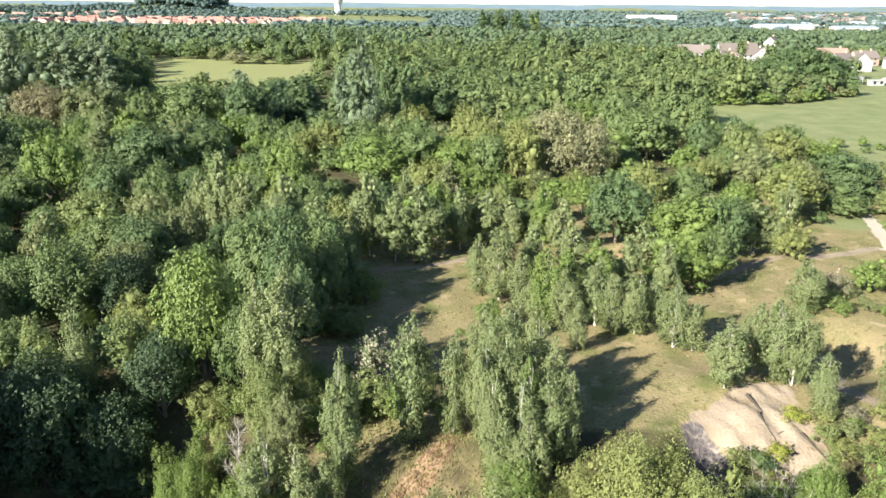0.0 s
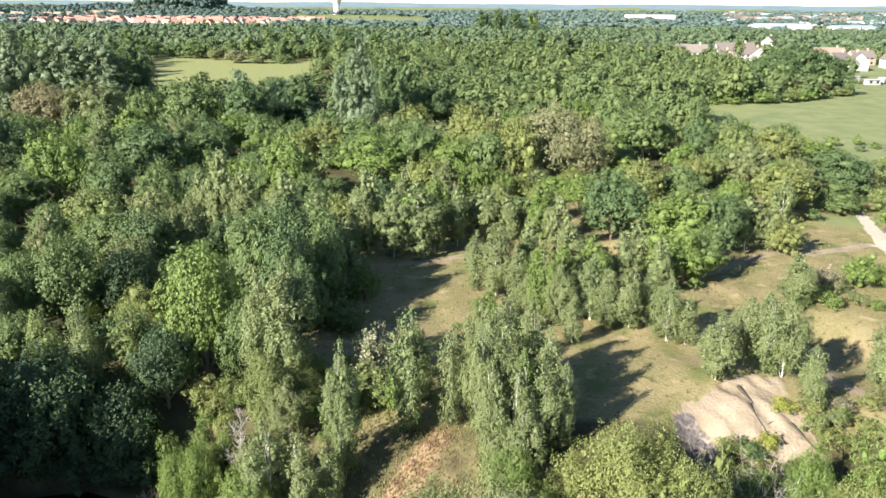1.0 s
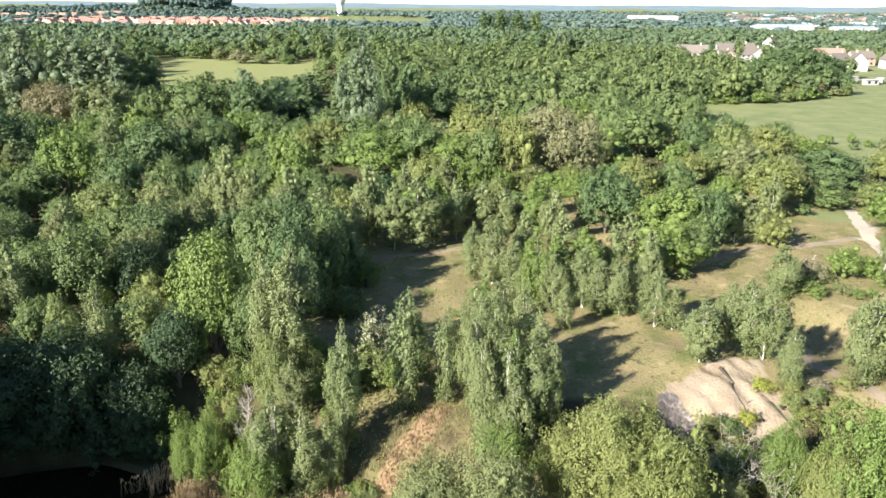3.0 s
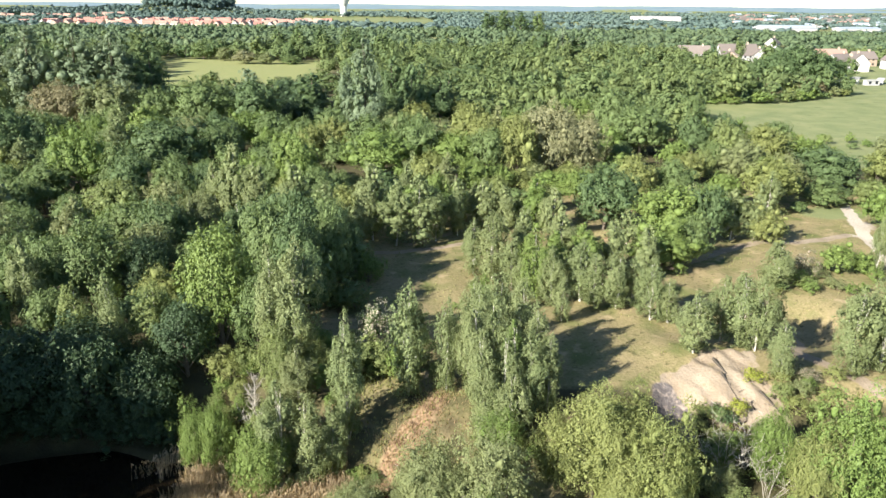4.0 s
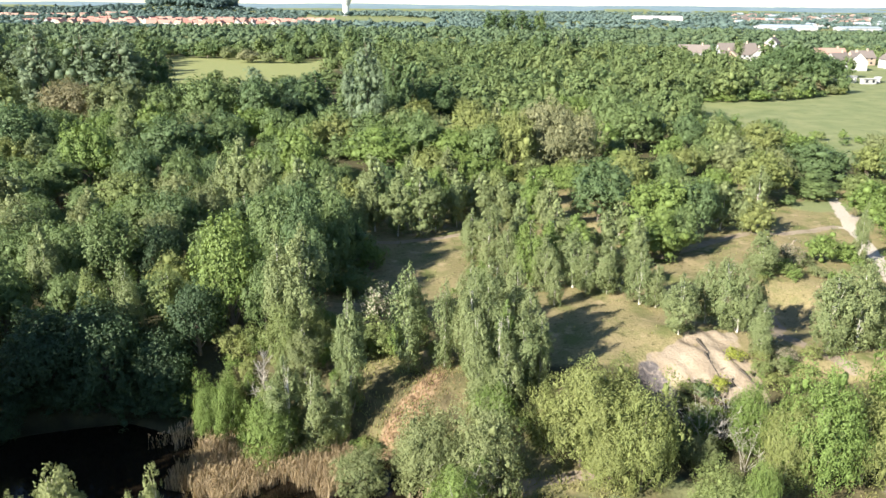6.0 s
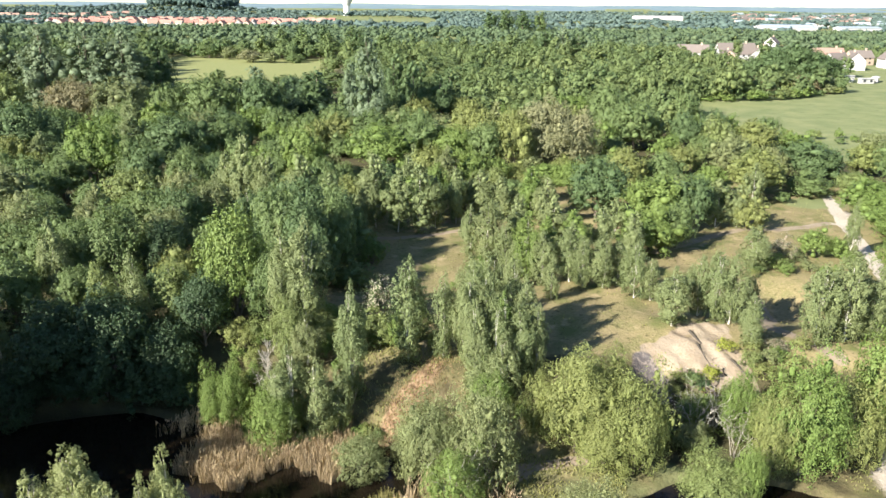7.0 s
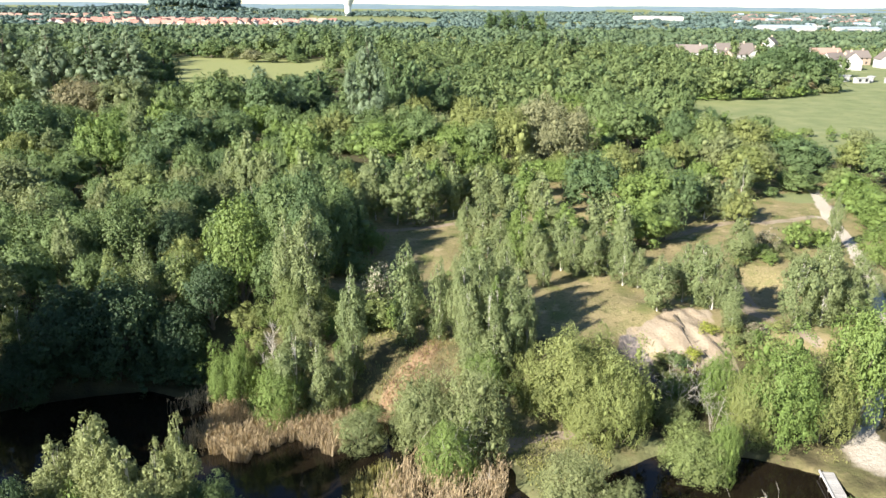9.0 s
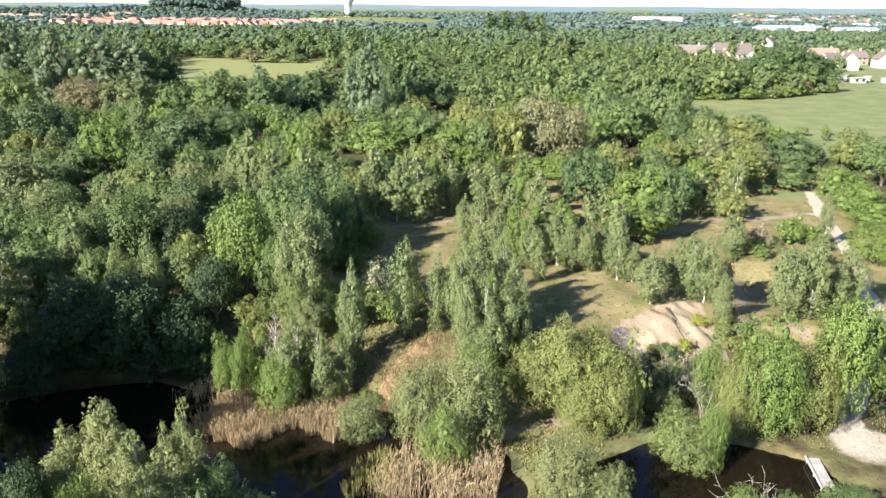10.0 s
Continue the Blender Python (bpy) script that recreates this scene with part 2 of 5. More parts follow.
def crown_mesh(lobes, radii, heart, clumps, count, size, rng, droop, slim, fine, low=0.0, core=0.5, loose=0.38):
    """A crown: lobes set round a heart, each an uneven leafy mass that carries clumps, and each clump carries small sprays."""
    n = len(lobes)
    w = (radii[:, 0] * radii[:, 2]) ** 0.9
    per = rng.choice(n, clumps, p=w / w.sum())
    out = unit(lobes - heart + np.array([0, 0, 0.3]))
    d = unit(rng.normal(0, 1, (clumps, 3)) + out[per] * 0.8)
    cc = lobes[per] + d * radii[per] * rng.triangular(0.5, 0.95, 1.28, (clumps, 1))
    cr = radii[per] * rng.uniform(0.13, 0.38, (clumps, 1))
    wc = cr[:, 0] ** 1.6
    pick = rng.choice(clumps, count, p=wc / wc.sum())
    e = unit(rng.normal(0, 1, (count, 3)) + d[pick] * 0.85)
    at = cc[pick] + e * cr[pick] * rng.triangular(0.2, 0.9, 1.7, (count, 1))
    nrm = unit(e * 0.34 + d[pick] * 0.34 + unit(at - heart) * 0.45 + np.array([0, 0, 0.08]))
    keep = (at[:, 2] > low) | (rng.random(count) < 0.45)
    v, f = leaf_cards(at[keep], nrm[keep], size, rng, droop, slim, loose)
    bv, bf = BALLS[2 if fine else 1]
    verts, faces = [v], [f]
    base = len(v)
    for c, r in zip(lobes, radii):
        k = core + 0.09 * np.sin(bv @ rng.normal(0, 3.2, 3) + rng.uniform(0, 6)) + rng.normal(0, 0.05, len(bv))
        verts.append(c + bv * r * k[:, None])
        faces.append(bf + base)
        base += len(bv)
    return np.concatenate(verts), np.concatenate(faces)


def tube(points, radii, sides=7):
    """A tapered tube along points: verts and quads."""
    pts, ring = np.asarray(points, float), np.linspace(0, 2 * np.pi, sides, endpoint=False)
    verts, faces = [], []
    for i, p in enumerate(pts):
        ahead = unit(pts[min(i + 1, len(pts) - 1)] - pts[max(i - 1, 0)])
        side = unit(np.cross(ahead, (0.31, 0.95, 0.05)))
        up = np.cross(ahead, side)
        verts += [p + radii[i] * (math.cos(t) * side + math.sin(t) * up) for t in ring]
    for i in range(len(pts) - 1):
        for j in range(sides):
            k = (j + 1) % sides
            faces.append((i * sides + j, i * sides + k, (i + 1) * sides + k, (i + 1) * sides + j))
    return verts, faces


def tubes_mesh(name, runs, sides=6):
    verts, faces = [], []
    for points, radii in runs:
        v, f = tube(points, radii, sides)
        faces += [tuple(i + len(verts) for i in q) for q in f]
        verts += v
    return array_mesh(name, verts, faces)


def bent(start, end, sag, rng, steps=5, wob=0.04):
    s, e = np.array(start, float), np.array(end, float)
    ln = np.linalg.norm(e - s)
    return [s + (e - s) * u + np.array([0, 0, sag * 4 * u * (1 - u)]) + rng.normal(0, wob * ln * u * (1 - u) + 1e-4, 3) for u in np.linspace(0, 1, steps)]


def box(bm, x0, y0, z0, x1, y1, z1):
    v = [bm.verts.new((x, y, z)) for z in (z0, z1) for y in (y0, y1) for x in (x0, x1)]
    for q in ((0, 2, 3, 1), (4, 5, 7, 6), (0, 1, 5, 4), (2, 6, 7, 3), (0, 4, 6, 2), (1, 3, 7, 5)):
        bm.faces.new([v[i] for i in q])


def part(name, bm, mat, parent=None, label=""):
    me = bpy.data.meshes.new(name)
    bmesh.ops.recalc_face_normals(bm, faces=bm.faces)
    bm.to_mesh(me)
    bm.free()
    return link_mesh(name, me, mat, parent, label)


# ---- terrain ----
def smooth(a, b, v):
    u = np.clip((v - a) / (b - a), 0, 1)
    return u * u * (3 - 2 * u)


def waves(x, y, size, seed):
    r = np.random.RandomState(seed)
    out = 0
    for k in range(5):
        a, f, p = r.uniform(0, 6.28), 2 * np.pi / size * r.uniform(0.6, 1.7), r.uniform(0, 6.28)
        out = out + np.sin((x * np.cos(a) + y * np.sin(a)) * f + p)
    return out / 5


def near_line(x, y, pts):
    """Distance to a bent line in the plan."""
    best = np.full(np.shape(x), 1e9)
    for (ax, ay), (bx, by) in zip(pts, pts[1:]):
        dx, dy = bx - ax, by - ay
        u = np.clip(((x - ax) * dx + (y - ay) * dy) / (dx * dx + dy * dy), 0, 1)
        best = np.minimum(best, np.hypot(x - ax - u * dx, y - ay - u * dy))
    return best


def inside(x, y, poly):
    x, y = np.asarray(x, float), np.asarray(y, float)
    hit = np.zeros(x.shape, bool)
    for (ax, ay), (bx, by) in zip(poly, poly[1:] + poly[:1]):
        hit ^= ((ay > y) != (by > y)) & (x < (bx - ax) * (y - ay) / (by - ay + 1e-12) + ax)
    return hit


def pond_depth(x, y):
    left = ((x + 22) / 28) ** 2 + ((y - 38) / 14.5) ** 2 + 0.12 * waves(x, y, 9, 4)
    right = ((x - 23) / 12) ** 2 + ((y - 36) / 9.3) ** 2 + 0.12 * waves(x, y, 7, 5)
    left = np.minimum(left, ((x + 38) / 14) ** 2 + ((y - 46.5) / 8) ** 2)
    return np.maximum(1 - smooth(0.86, 1.12, left), 1 - smooth(0.84, 1.14, right))


BANK = [(18.4, 61.0), (20.9, 62.2), (23.8, 65.4), (27.6, 65.4), (27.0, 62.4), (27.6, 59.5), (28.4, 55.4), (25.8, 56.6), (22.8, 56.8), (21.6, 58.4), (20.4, 60.0)]


def bank_shape(x, y):
    """One inside the eroded sand bank, falling off over a metre beyond its edge."""
    far = near_line(x, y, BANK + BANK[:1]) + 0.5 * waves(x, y, 2.3, 14)
    return np.where(inside(x, y, BANK), 1.0, np.clip(1 - far / 1.1, 0, 1))


def ground_z(x, y):
    x, y = np.asarray(x, float), np.asarray(y, float)
    top = 58 + 4 * smooth(8, 22, x) + 4 * smooth(14, 28, -x) + 0.8 * waves(x, y, 14, 1)
    bot = 47 + 3 * smooth(8, 25, x) + 7 * smooth(14, 28, -x) + 0.8 * waves(x, y, 11, 2)
    z = -5.0 * (1 - smooth(bot, top, y))
    z = z - 1.3 * pond_depth(x, y)
    z = z + 0.16 * waves(x, y, 8, 3) * smooth(52, 62, y)
    z = z + 1.5 * np.exp(-((x - 21.5) / 3.2) ** 2 - ((y - 106) / 3.0) ** 2)
    z = z + 0.8 * np.exp(-((x - 25) / 8) ** 2 - ((y - 66.5) / 4) ** 2)
    z = z - 2.6 * np.exp(-((x - 38) / 4.2) ** 2 - ((y - 76) / 6.0) ** 2)
    bank = np.clip(1.4 * bank_shape(x, y) - 0.2, 0, 1)
    z = z + bank * (0.10 * np.sin(2.1 * (x + 0.42 * y) + 2.2 * waves(x, y, 7, 13)) + 0.26 * waves(x + 0.6 * y, y * 0.4, 2.0, 11) + 0.12 * waves(x, y, 1.3, 12))
    z = z - 2.9 * np.exp(-((x - 18.9) / 2.0) ** 2 - ((y - 57.9) / 2.2) ** 2) - 0.9 * np.exp(-((x - 25.5) / 3.5) ** 2 - ((y - 55.8) / 1.2) ** 2)
    far = smooth(900, 4300, y)
    z = z + far * (12 + 7 * waves(x, y, 1300, 6) + 3 * waves(x, y, 500, 8))
    z = z + 24 * np.exp(-((x + 588) / 130) ** 2 - ((y - 1600) / 170) ** 2) + 9 * np.exp(-((x + 900) / 260) ** 2 - ((y - 1700) / 250) ** 2)
    return z + 6 * np.exp(-((x + 260) / 220) ** 2 - ((y - 1600) / 220) ** 2)


def gz(x, y):
    return float(ground_z(x, y))


RIGHT_FIELD = [(78, 274), (107, 279), (144, 306), (175, 322), (330, 335), (330, 135), (92, 148), (76, 180), (60, 206), (68, 245)]
STRAW_FIELD = [(-190, 470), (-84, 440), (-62, 290), (-128, 290)]
HILL_FIELD = [(-330, 1150), (-60, 1150), (-90, 1500), (-360, 1500)]
SOIL = [(17.6, 60.2), (18.6, 60.6), (19.8, 59.0), (20.6, 57.4), (20.0, 55.4), (17.8, 54.6), (17.0, 57.6)]
TRACK = [(66.8, 138), (65.2, 128), (62.8, 119), (60.2, 110), (58.6, 101.5), (56.3, 92), (53.4, 82), (50.4, 73), (48.8, 67), (46.4, 61.5), (42.8, 55.5), (39.0, 50.0), (37.4, 45)]
CROSS = [(26.3, 93), (32.3, 98.3), (39.7, 104.2), (42.8, 105.9), (48, 106.2), (53, 108), (58.4, 110.8)]
TRAIL = [(-17, 96.2), (-11.2, 97.5), (-7.2, 99.1), (-1.9, 102), (1.4, 104.1)]
TRAIL_FORK = [(-9, 101.5), (-5, 105.6), (-2, 109.8)]
BANK_PATH = [(3.9, 45.7), (7, 46.3), (11.2, 47.6)]
SPUR = [(35.6, 82.9), (36.4, 79), (36.2, 74), (33.8, 68.7), (32.6, 66.8), (34.2, 65.4), (36.2, 62.8), (38, 60)]


def axis(parts):
    out = []
    for a, b, step in parts:
        out += list(np.arange(a, b, step))
    return np.array(out + [parts[-1][1]])


xs = axis([(-4200, -1000, 200), (-1000, -240, 40), (-240, -52, 8), (-52, 14, 0.7), (14, 32, 0.35), (32, 76, 0.7), (76, 260, 8), (260, 1000, 40), (1000, 4200, 200)])
ys = axis([(-300, 20, 12), (20, 28, 2), (28, 53, 0.7), (53, 68, 0.35), (68, 140, 0.7), (140, 340, 5), (340, 900, 20), (900, 2400, 50), (2400, 4800, 100)])
gx, gy = np.meshgrid(xs, ys)
gzz = ground_z(gx, gy)
sand_bank = bank_shape(gx, gy)
rows, cols = gx.shape
idx = np.arange(rows * cols).reshape(rows, cols)
quads = np.stack([idx[:-1, :-1], idx[:-1, 1:], idx[1:, 1:], idx[1:, :-1]], -1).reshape(-1, 4)
me = array_mesh("ground", np.stack([gx, gy, gzz], -1).reshape(-1, 3), quads)
for p in me.polygons:
    p.use_smooth = True
clear = smooth(56, 61, gy) * (1 - smooth(132, 150, gy)) * smooth(-22, -14, gx) * (1 - smooth(66, 78, gx))
beach = 1.1 * np.exp(-((gx - 38.6) / 3.6) ** 2 - ((gy - 45.4) / 3.4) ** 2)
sand = np.maximum.reduce([
    sand_bank,
    1 - smooth(0.6, 1.35, near_line(gx, gy, TRACK) + 0.3 * waves(gx, gy, 4, 22)), np.exp(-((gx - 62.8) / 2.2) ** 2 - ((gy - 116.5) / 3.2) ** 2), 0.62 * (1 - smooth(0.6, 1.6, near_line(gx, gy, CROSS))),
    0.85 * (1 - smooth(0.35, 1.1, near_line(gx, gy, TRAIL))), 0.6 * (1 - smooth(0.4, 1.4, near_line(gx, gy, TRAIL_FORK))), 1 - smooth(0.4, 1.0, near_line(gx, gy, BANK_PATH)),
    0.8 * (1 - smooth(0.5, 1.4, near_line(gx, gy, SPUR))), beach,
    np.exp(-((gx - 80) / 5) ** 2 - ((gy - 273) / 3) ** 2),
    0.8 * np.exp(-((gx - 5.0) / 1.3) ** 2 - ((gy - 44.6) / 0.9) ** 2)])
zones = {
    "sand": sand,
    "soil": np.where(inside(gx + 0.7 * waves(gx, gy, 2.2, 24), gy + 0.7 * waves(gx, gy, 2.0, 25), SOIL), 0.95, np.clip(0.8 - near_line(gx, gy, SOIL + SOIL[:1]) / 1.3, 0, 1)),
    "trodden": np.maximum(1 - smooth(1.2, 2.6, near_line(gx, gy, TRACK)), np.clip(beach, 0, 0.8)),
    "dry": np.clip(clear + 0.45 * smooth(30, 36, gy) * (1 - smooth(46, 52, gy)) * smooth(2, 5, gx) + 0.45 * smooth(46, 50, gy) * (1 - smooth(58, 62, gy)) * smooth(-22, -14, gx) * (1 - smooth(2, 8, gx)) + 0.9 * smooth(44, 47, gy) * (1 - smooth(50, 60, gy)) * smooth(3, 6, gx) * (1 - smooth(11, 14, gx)) * 0.6, 0, 1),
    "green": np.maximum.reduce([inside(gx, gy, RIGHT_FIELD) * 1.0, 1 - smooth(7, 12, near_line(gx, gy, RIGHT_FIELD[:4])), 0.5 * smooth(30, 36, gy) * (1 - smooth(46, 50, gy)) * smooth(2, 5, gx) * (1 - smooth(22, 28, gx)),
                                0.9 * inside(gx, gy, HILL_FIELD), 0.9 * (gx > 125) * (gx < 340) * (gy > 320) * (gy < 560), np.exp(-((gx - 61) / 7) ** 2 - ((gy - 124) / 5) ** 2)]),
    "straw": np.maximum(inside(gx, gy, STRAW_FIELD) * 1.0, 1 - smooth(14, 22, near_line(gx, gy, STRAW_FIELD[:2]))) + 0.55 * np.exp(-((gx - 88) / 14) ** 2 - ((gy - 266) / 8) ** 2),
    "rust": np.exp(-((gx + 5.0 - 0.62 * (gy - 53)) / 1.7) ** 2 - ((gy - 52.3) / 5.0) ** 2) * 1.0 + np.exp(-((gx - 21.5) / 2.6) ** 2 - ((gy - 104.5) / 2.5) ** 2),
    "open": smooth(500, 800, gy),
}
for name, values in zones.items():
    me.attributes.new(name, "FLOAT", "POINT").data.foreach_set("value", np.clip(values, 0, 1).astype(np.float32).ravel())
tagged(link_mesh("ground", me, GROUND), "heathland ground of dry grass, sand and woodland floor", "ground", kind="structure")


def water_sheet(name, cx, cy, rx, ry, label):
    bm = bmesh.new()
    ring = [bm.verts.new((cx + rx * math.cos(a), cy + ry * math.sin(a), -5.42)) for a in np.linspace(0, 2 * np.pi, 48, endpoint=False)]
    bm.faces.new(ring)
    tagged(part(name, bm, WATER), label, "pond", kind="structure")


water_sheet("water", -22, 38, 31, 17, "dark still pond water beside tan reeds")
water_sheet("water", 23, 36, 14.5, 11.5, "brown still pond water beside a wooden platform")


# ---- trees ----
SIZES = {"birch": (10.0, 4.4), "oak": (9.0, 8.4), "sallow": (7.0, 6.5), "bush": (3.0, 3.4), "hawthorn": (5.0, 4.6), "poplar": (24.0, 10.5)}
MODELS = {}


def crown_lobes(kind, rng):
    """Centres and radii of the leafy lobes that make up a crown, and its heart."""
    h, w = SIZES[kind]
    if kind in ("birch", "poplar"):
        n = {"birch": 58, "poplar": 46}[kind]
        u = (np.arange(n) + rng.uniform(-1.5, 2.5, n)).clip(0, n) / n
        ang = rng.uniform(0, 6.28, n)
        lo, hi, power = {"birch": (0.22, 0.965, 0.85), "poplar": (0.2, 0.95, 0.7)}[kind]
        rad = 0.5 * w * np.sin(np.pi * (lo + (hi - lo) * u)) ** power * (1 + 0.22 * np.sin(2 * ang + 4 * u + rng.uniform(0, 6)))
        wide = rad * rng.uniform(0.2, 0.42, n) + 0.035 * w
        rr = np.maximum(rad - wide * 0.8, 0) * np.sqrt(rng.uniform(0.12, 1.1, n)) * rng.uniform(0.85, 1.12, n)
        tall = wide * {"birch": rng.uniform(0.9, 1.7, n), "poplar": rng.uniform(0.9, 1.5, n)}[kind]
        c = np.stack([rr * np.cos(ang), rr * np.sin(ang), h * (0.1 + 0.83 * u)], 1)
        return c, np.stack([wide, wide, tall], 1), np.array([0, 0, 0.35 * h])
    n = {"oak": 44, "sallow": 52, "bush": 12, "hawthorn": 18}[kind]
    k = np.arange(n) + 0.5
    z = 1 - 2 * k / n * {"oak": 0.8, "sallow": 0.9, "bush": 0.85, "hawthorn": 0.85}[kind]
    ang = k * 2.399963 + rng.uniform(0, 6.28)
    d = np.stack([np.sqrt(1 - z * z) * np.cos(ang), np.sqrt(1 - z * z) * np.sin(ang), z], 1) + rng.normal(0, 0.13, (n, 3))
    mid, half = (0.50, 0.48) if kind == "oak" else (0.44, 0.5)
    far = rng.uniform(0.48, 0.84, n)
    far[:: 5] *= 1.14
    c = d * far[:, None] * np.array([w / 2, w / 2, h * half]) + np.array([0, 0, h * mid])
    s = w * (rng.uniform(0.085, 0.185, n) if n > 20 else rng.uniform(0.12, 0.21, n))
    r = np.stack([s, s, s * rng.uniform(0.85, 1.2, n) * (h / w) ** 0.5], 1)
    c, r = np.vstack([c, [0, 0, h * mid]]), np.vstack([r, [w * 0.36, w * 0.36, h * 0.34]])
    return c, r, np.array([0, 0, h * (mid - 0.14)])


# sprays, their length, droop, slimness, clumps
CARDS = {"birch": (12500, 0.165, 0.28, 0.55, 1000), "oak": (13500, 0.205, 0.1, 0.75, 900), "sallow": (15000, 0.145, 0.15, 0.62, 1300), "bush": (2600, 0.13, 0.1, 0.65, 140),
         "hawthorn": (4200, 0.15, 0.1, 0.75, 200), "poplar": (13000, 0.33, 0.1, 0.8, 800)}


def model(kind, lod, number):
    """The meshes of one tree: trunk with limbs, and crown. Made once, then shared. Detail: 3 beside the pond, then 0, 1 and 2 further off."""
    key = (kind, lod, number)
    if key in MODELS:
        return MODELS[key]
    rng = np.random.default_rng(sum(ord(c) for c in kind) * 31 + number * 7)
    h, w = SIZES[kind]
    c, r, heart = crown_lobes(kind, rng)
    count, size, droop, slim, clumps = CARDS[kind]
    grow = {0: 1.0, 1: 1.28, 2: 1.6, 3: 0.84}[lod]
    far = lod in (1, 2)
    v, f = crown_mesh(c, r, heart, int(clumps / {0: 1.0, 3: 1.0, 1: 1.5, 2: 2.0}[lod]), int(count / grow ** 1.9), size * grow * (0.87 if far else 1.0), rng, droop, slim, not far, 0.3 * h if far else 0.0, 0.55 if far else 0.24)
    fit_w, fit_h = 0.5 * w / np.percentile(np.hypot(v[:, 0], v[:, 1]), 97), h / np.percentile(v[:, 2], 99.8)
    v, c = v * (fit_w, fit_w, fit_h), c * (fit_w, fit_w, fit_h)
    crown = array_mesh("crown", v, f)
    lean = rng.normal(0, 0.02 * h, 2)
    top = np.array([lean[0], lean[1], h * (0.9 if kind in ("birch", "poplar") else 0.62)])
    base = h * {"birch": 0.0095, "oak": 0.026, "sallow": 0.016, "bush": 0.012, "hawthorn": 0.02, "poplar": 0.016}[kind]
    stem = bent((0, 0, -0.4), top, 0, rng, 7, 0.05)
    runs = [(stem, np.linspace(base * 1.25, base * 0.25, 7))]
    order = rng.permutation(len(c))[: 4 if far else 16]
    for i in order:
        u = np.clip(c[i][2] / h * 0.72, 0.12, 0.8)
        start = np.array(stem[min(6, int(u * 6) + 0)])
        runs.append((bent(start, c[i], 0.03 * h, rng, 4), np.linspace(base * 0.38, base * 0.07, 4)))
    trunk = tubes_mesh("trunk", runs, 3 if far else 6)
    MODELS[key] = (trunk, crown)
    return MODELS[key]


WORDS = {
    "birch": ("birch_tree", "silver birch with drooping {} leaves", "tree"),
    "oak": ("broadleaf_tree", "round broadleaf tree with {} leaves", "tree"),
    "sallow": ("sallow_tree", "bushy sallow with dense {} leaves", "tree"),
    "bush": ("shrub", "low rounded shrub with {} leaves", "shrub"),
    "hawthorn": ("hawthorn", "hawthorn bush covered in {} flowers", "shrub"),
    "poplar": ("poplar_tree", "tall upright poplar with {} leaves", "tree"),
}
HUES = {"B": "grey-green", "O": "mid-green", "L": "bright lime-green", "D": "dark green", "Y": "yellowish green", "V": "vivid yellow-green", "E": "shade-darkened green", "G": "pale grey-green", "W": "olive green",
        "K": "pale yellowish green", "T": "tan and straw-coloured", "R": "russet brown", "P": "dark purple", "P2": "silvery green", "H": "cream", "N": "faded pinkish"}
WHERE = {"clearing": "on dry grass", "heath": "on the heath slope", "pond": "beside the pond", "bank": "on the sandy bank",
         "track": "beside the pale track", "woods": "in the dense wood"}
PLANTED = []
turns = random.Random(5)


def plant(kind, leaf, x, y, h, w, zone, lod=None, sink=0.0):
    """One tree or shrub of a height and crown width, rooted in the ground."""
    name, words, category = WORDS[kind]
    h0, w0 = SIZES[kind]
    if lod is None:
        lod = 3 if y < 56 and kind in ("sallow", "birch") else 0 if y < 92 else 1
    trunk, crown = model(kind, lod, turns.randrange(5 if lod == 2 else 4))
    tree = new(name)
    tree.location = (x, y, gz(x, y) - sink)
    tree.scale = (w / w0, w / w0, h / h0)
    tree.rotation_euler = (0, 0, turns.uniform(0, 6.28))
    tagged(tree, (words + " {}").format(HUES[leaf], WHERE[zone]), category, "trees " + WHERE[zone])
    bark = BIRCH_BARK if kind == "birch" else BARK
    for ob, mat in ((link_mesh("trunk", trunk, bark, tree), bark), (link_mesh("crown", crown, LEAF[leaf], tree), LEAF[leaf])):
        ob.material_slots[0].link = "OBJECT"
        ob.material_slots[0].material = mat
    PLANTED.append((x, y, w))
    return tree


# clearing
plant("birch", "B", 22.2, 65.2, 6.7, 4.6, "clearing")
plant("birch", "B", 27.3, 66.9, 8.1, 4.2, "clearing")
plant("birch", "B", 28.5, 65.9, 8.0, 3.4, "clearing")
plant("birch", "B", 25.7, 68.2, 7.2, 3.1, "clearing")
plant("birch", "B", 29.3, 61.4, 5.8, 3.3, "clearing")
plant("birch", "B", 20.0, 74.9, 7.2, 3.8, "clearing")
plant("birch", "B", 21.8, 74.3, 5.2, 2.9, "clearing")
plant("birch", "B", 16.7, 78.2, 6.9, 3.9, "clearing")
plant("birch", "B", 14.3, 78.5, 6.6, 3.6, "clearing")
plant("birch", "B", 18.6, 79.2, 6.0, 3.2, "clearing")
plant("birch", "B", 12.8, 80.3, 7.9, 3.8, "clearing")
plant("birch", "B", 9.1, 79.0, 7.1, 3.5, "clearing")
plant("birch", "L", 7.4, 81.0, 8.8, 4.3, "clearing")
plant("birch", "B", 10.0, 73.9, 5.4, 2.6, "clearing")
plant("birch", "B", 4.9, 84.7, 6.8, 4.0, "clearing")
plant("birch", "B", 2.5, 87.2, 9.0, 5.1, "clearing")
plant("birch", "B", 0.0, 89.2, 7.6, 3.8, "clearing")
plant("birch", "B", 6.0, 81.3, 5.1, 3.1, "clearing")
plant("birch", "L", 1.3, 78.2, 3.9, 3.3, "clearing")
plant("birch", "B", 3.6, 74.7, 4.2, 2.9, "clearing")
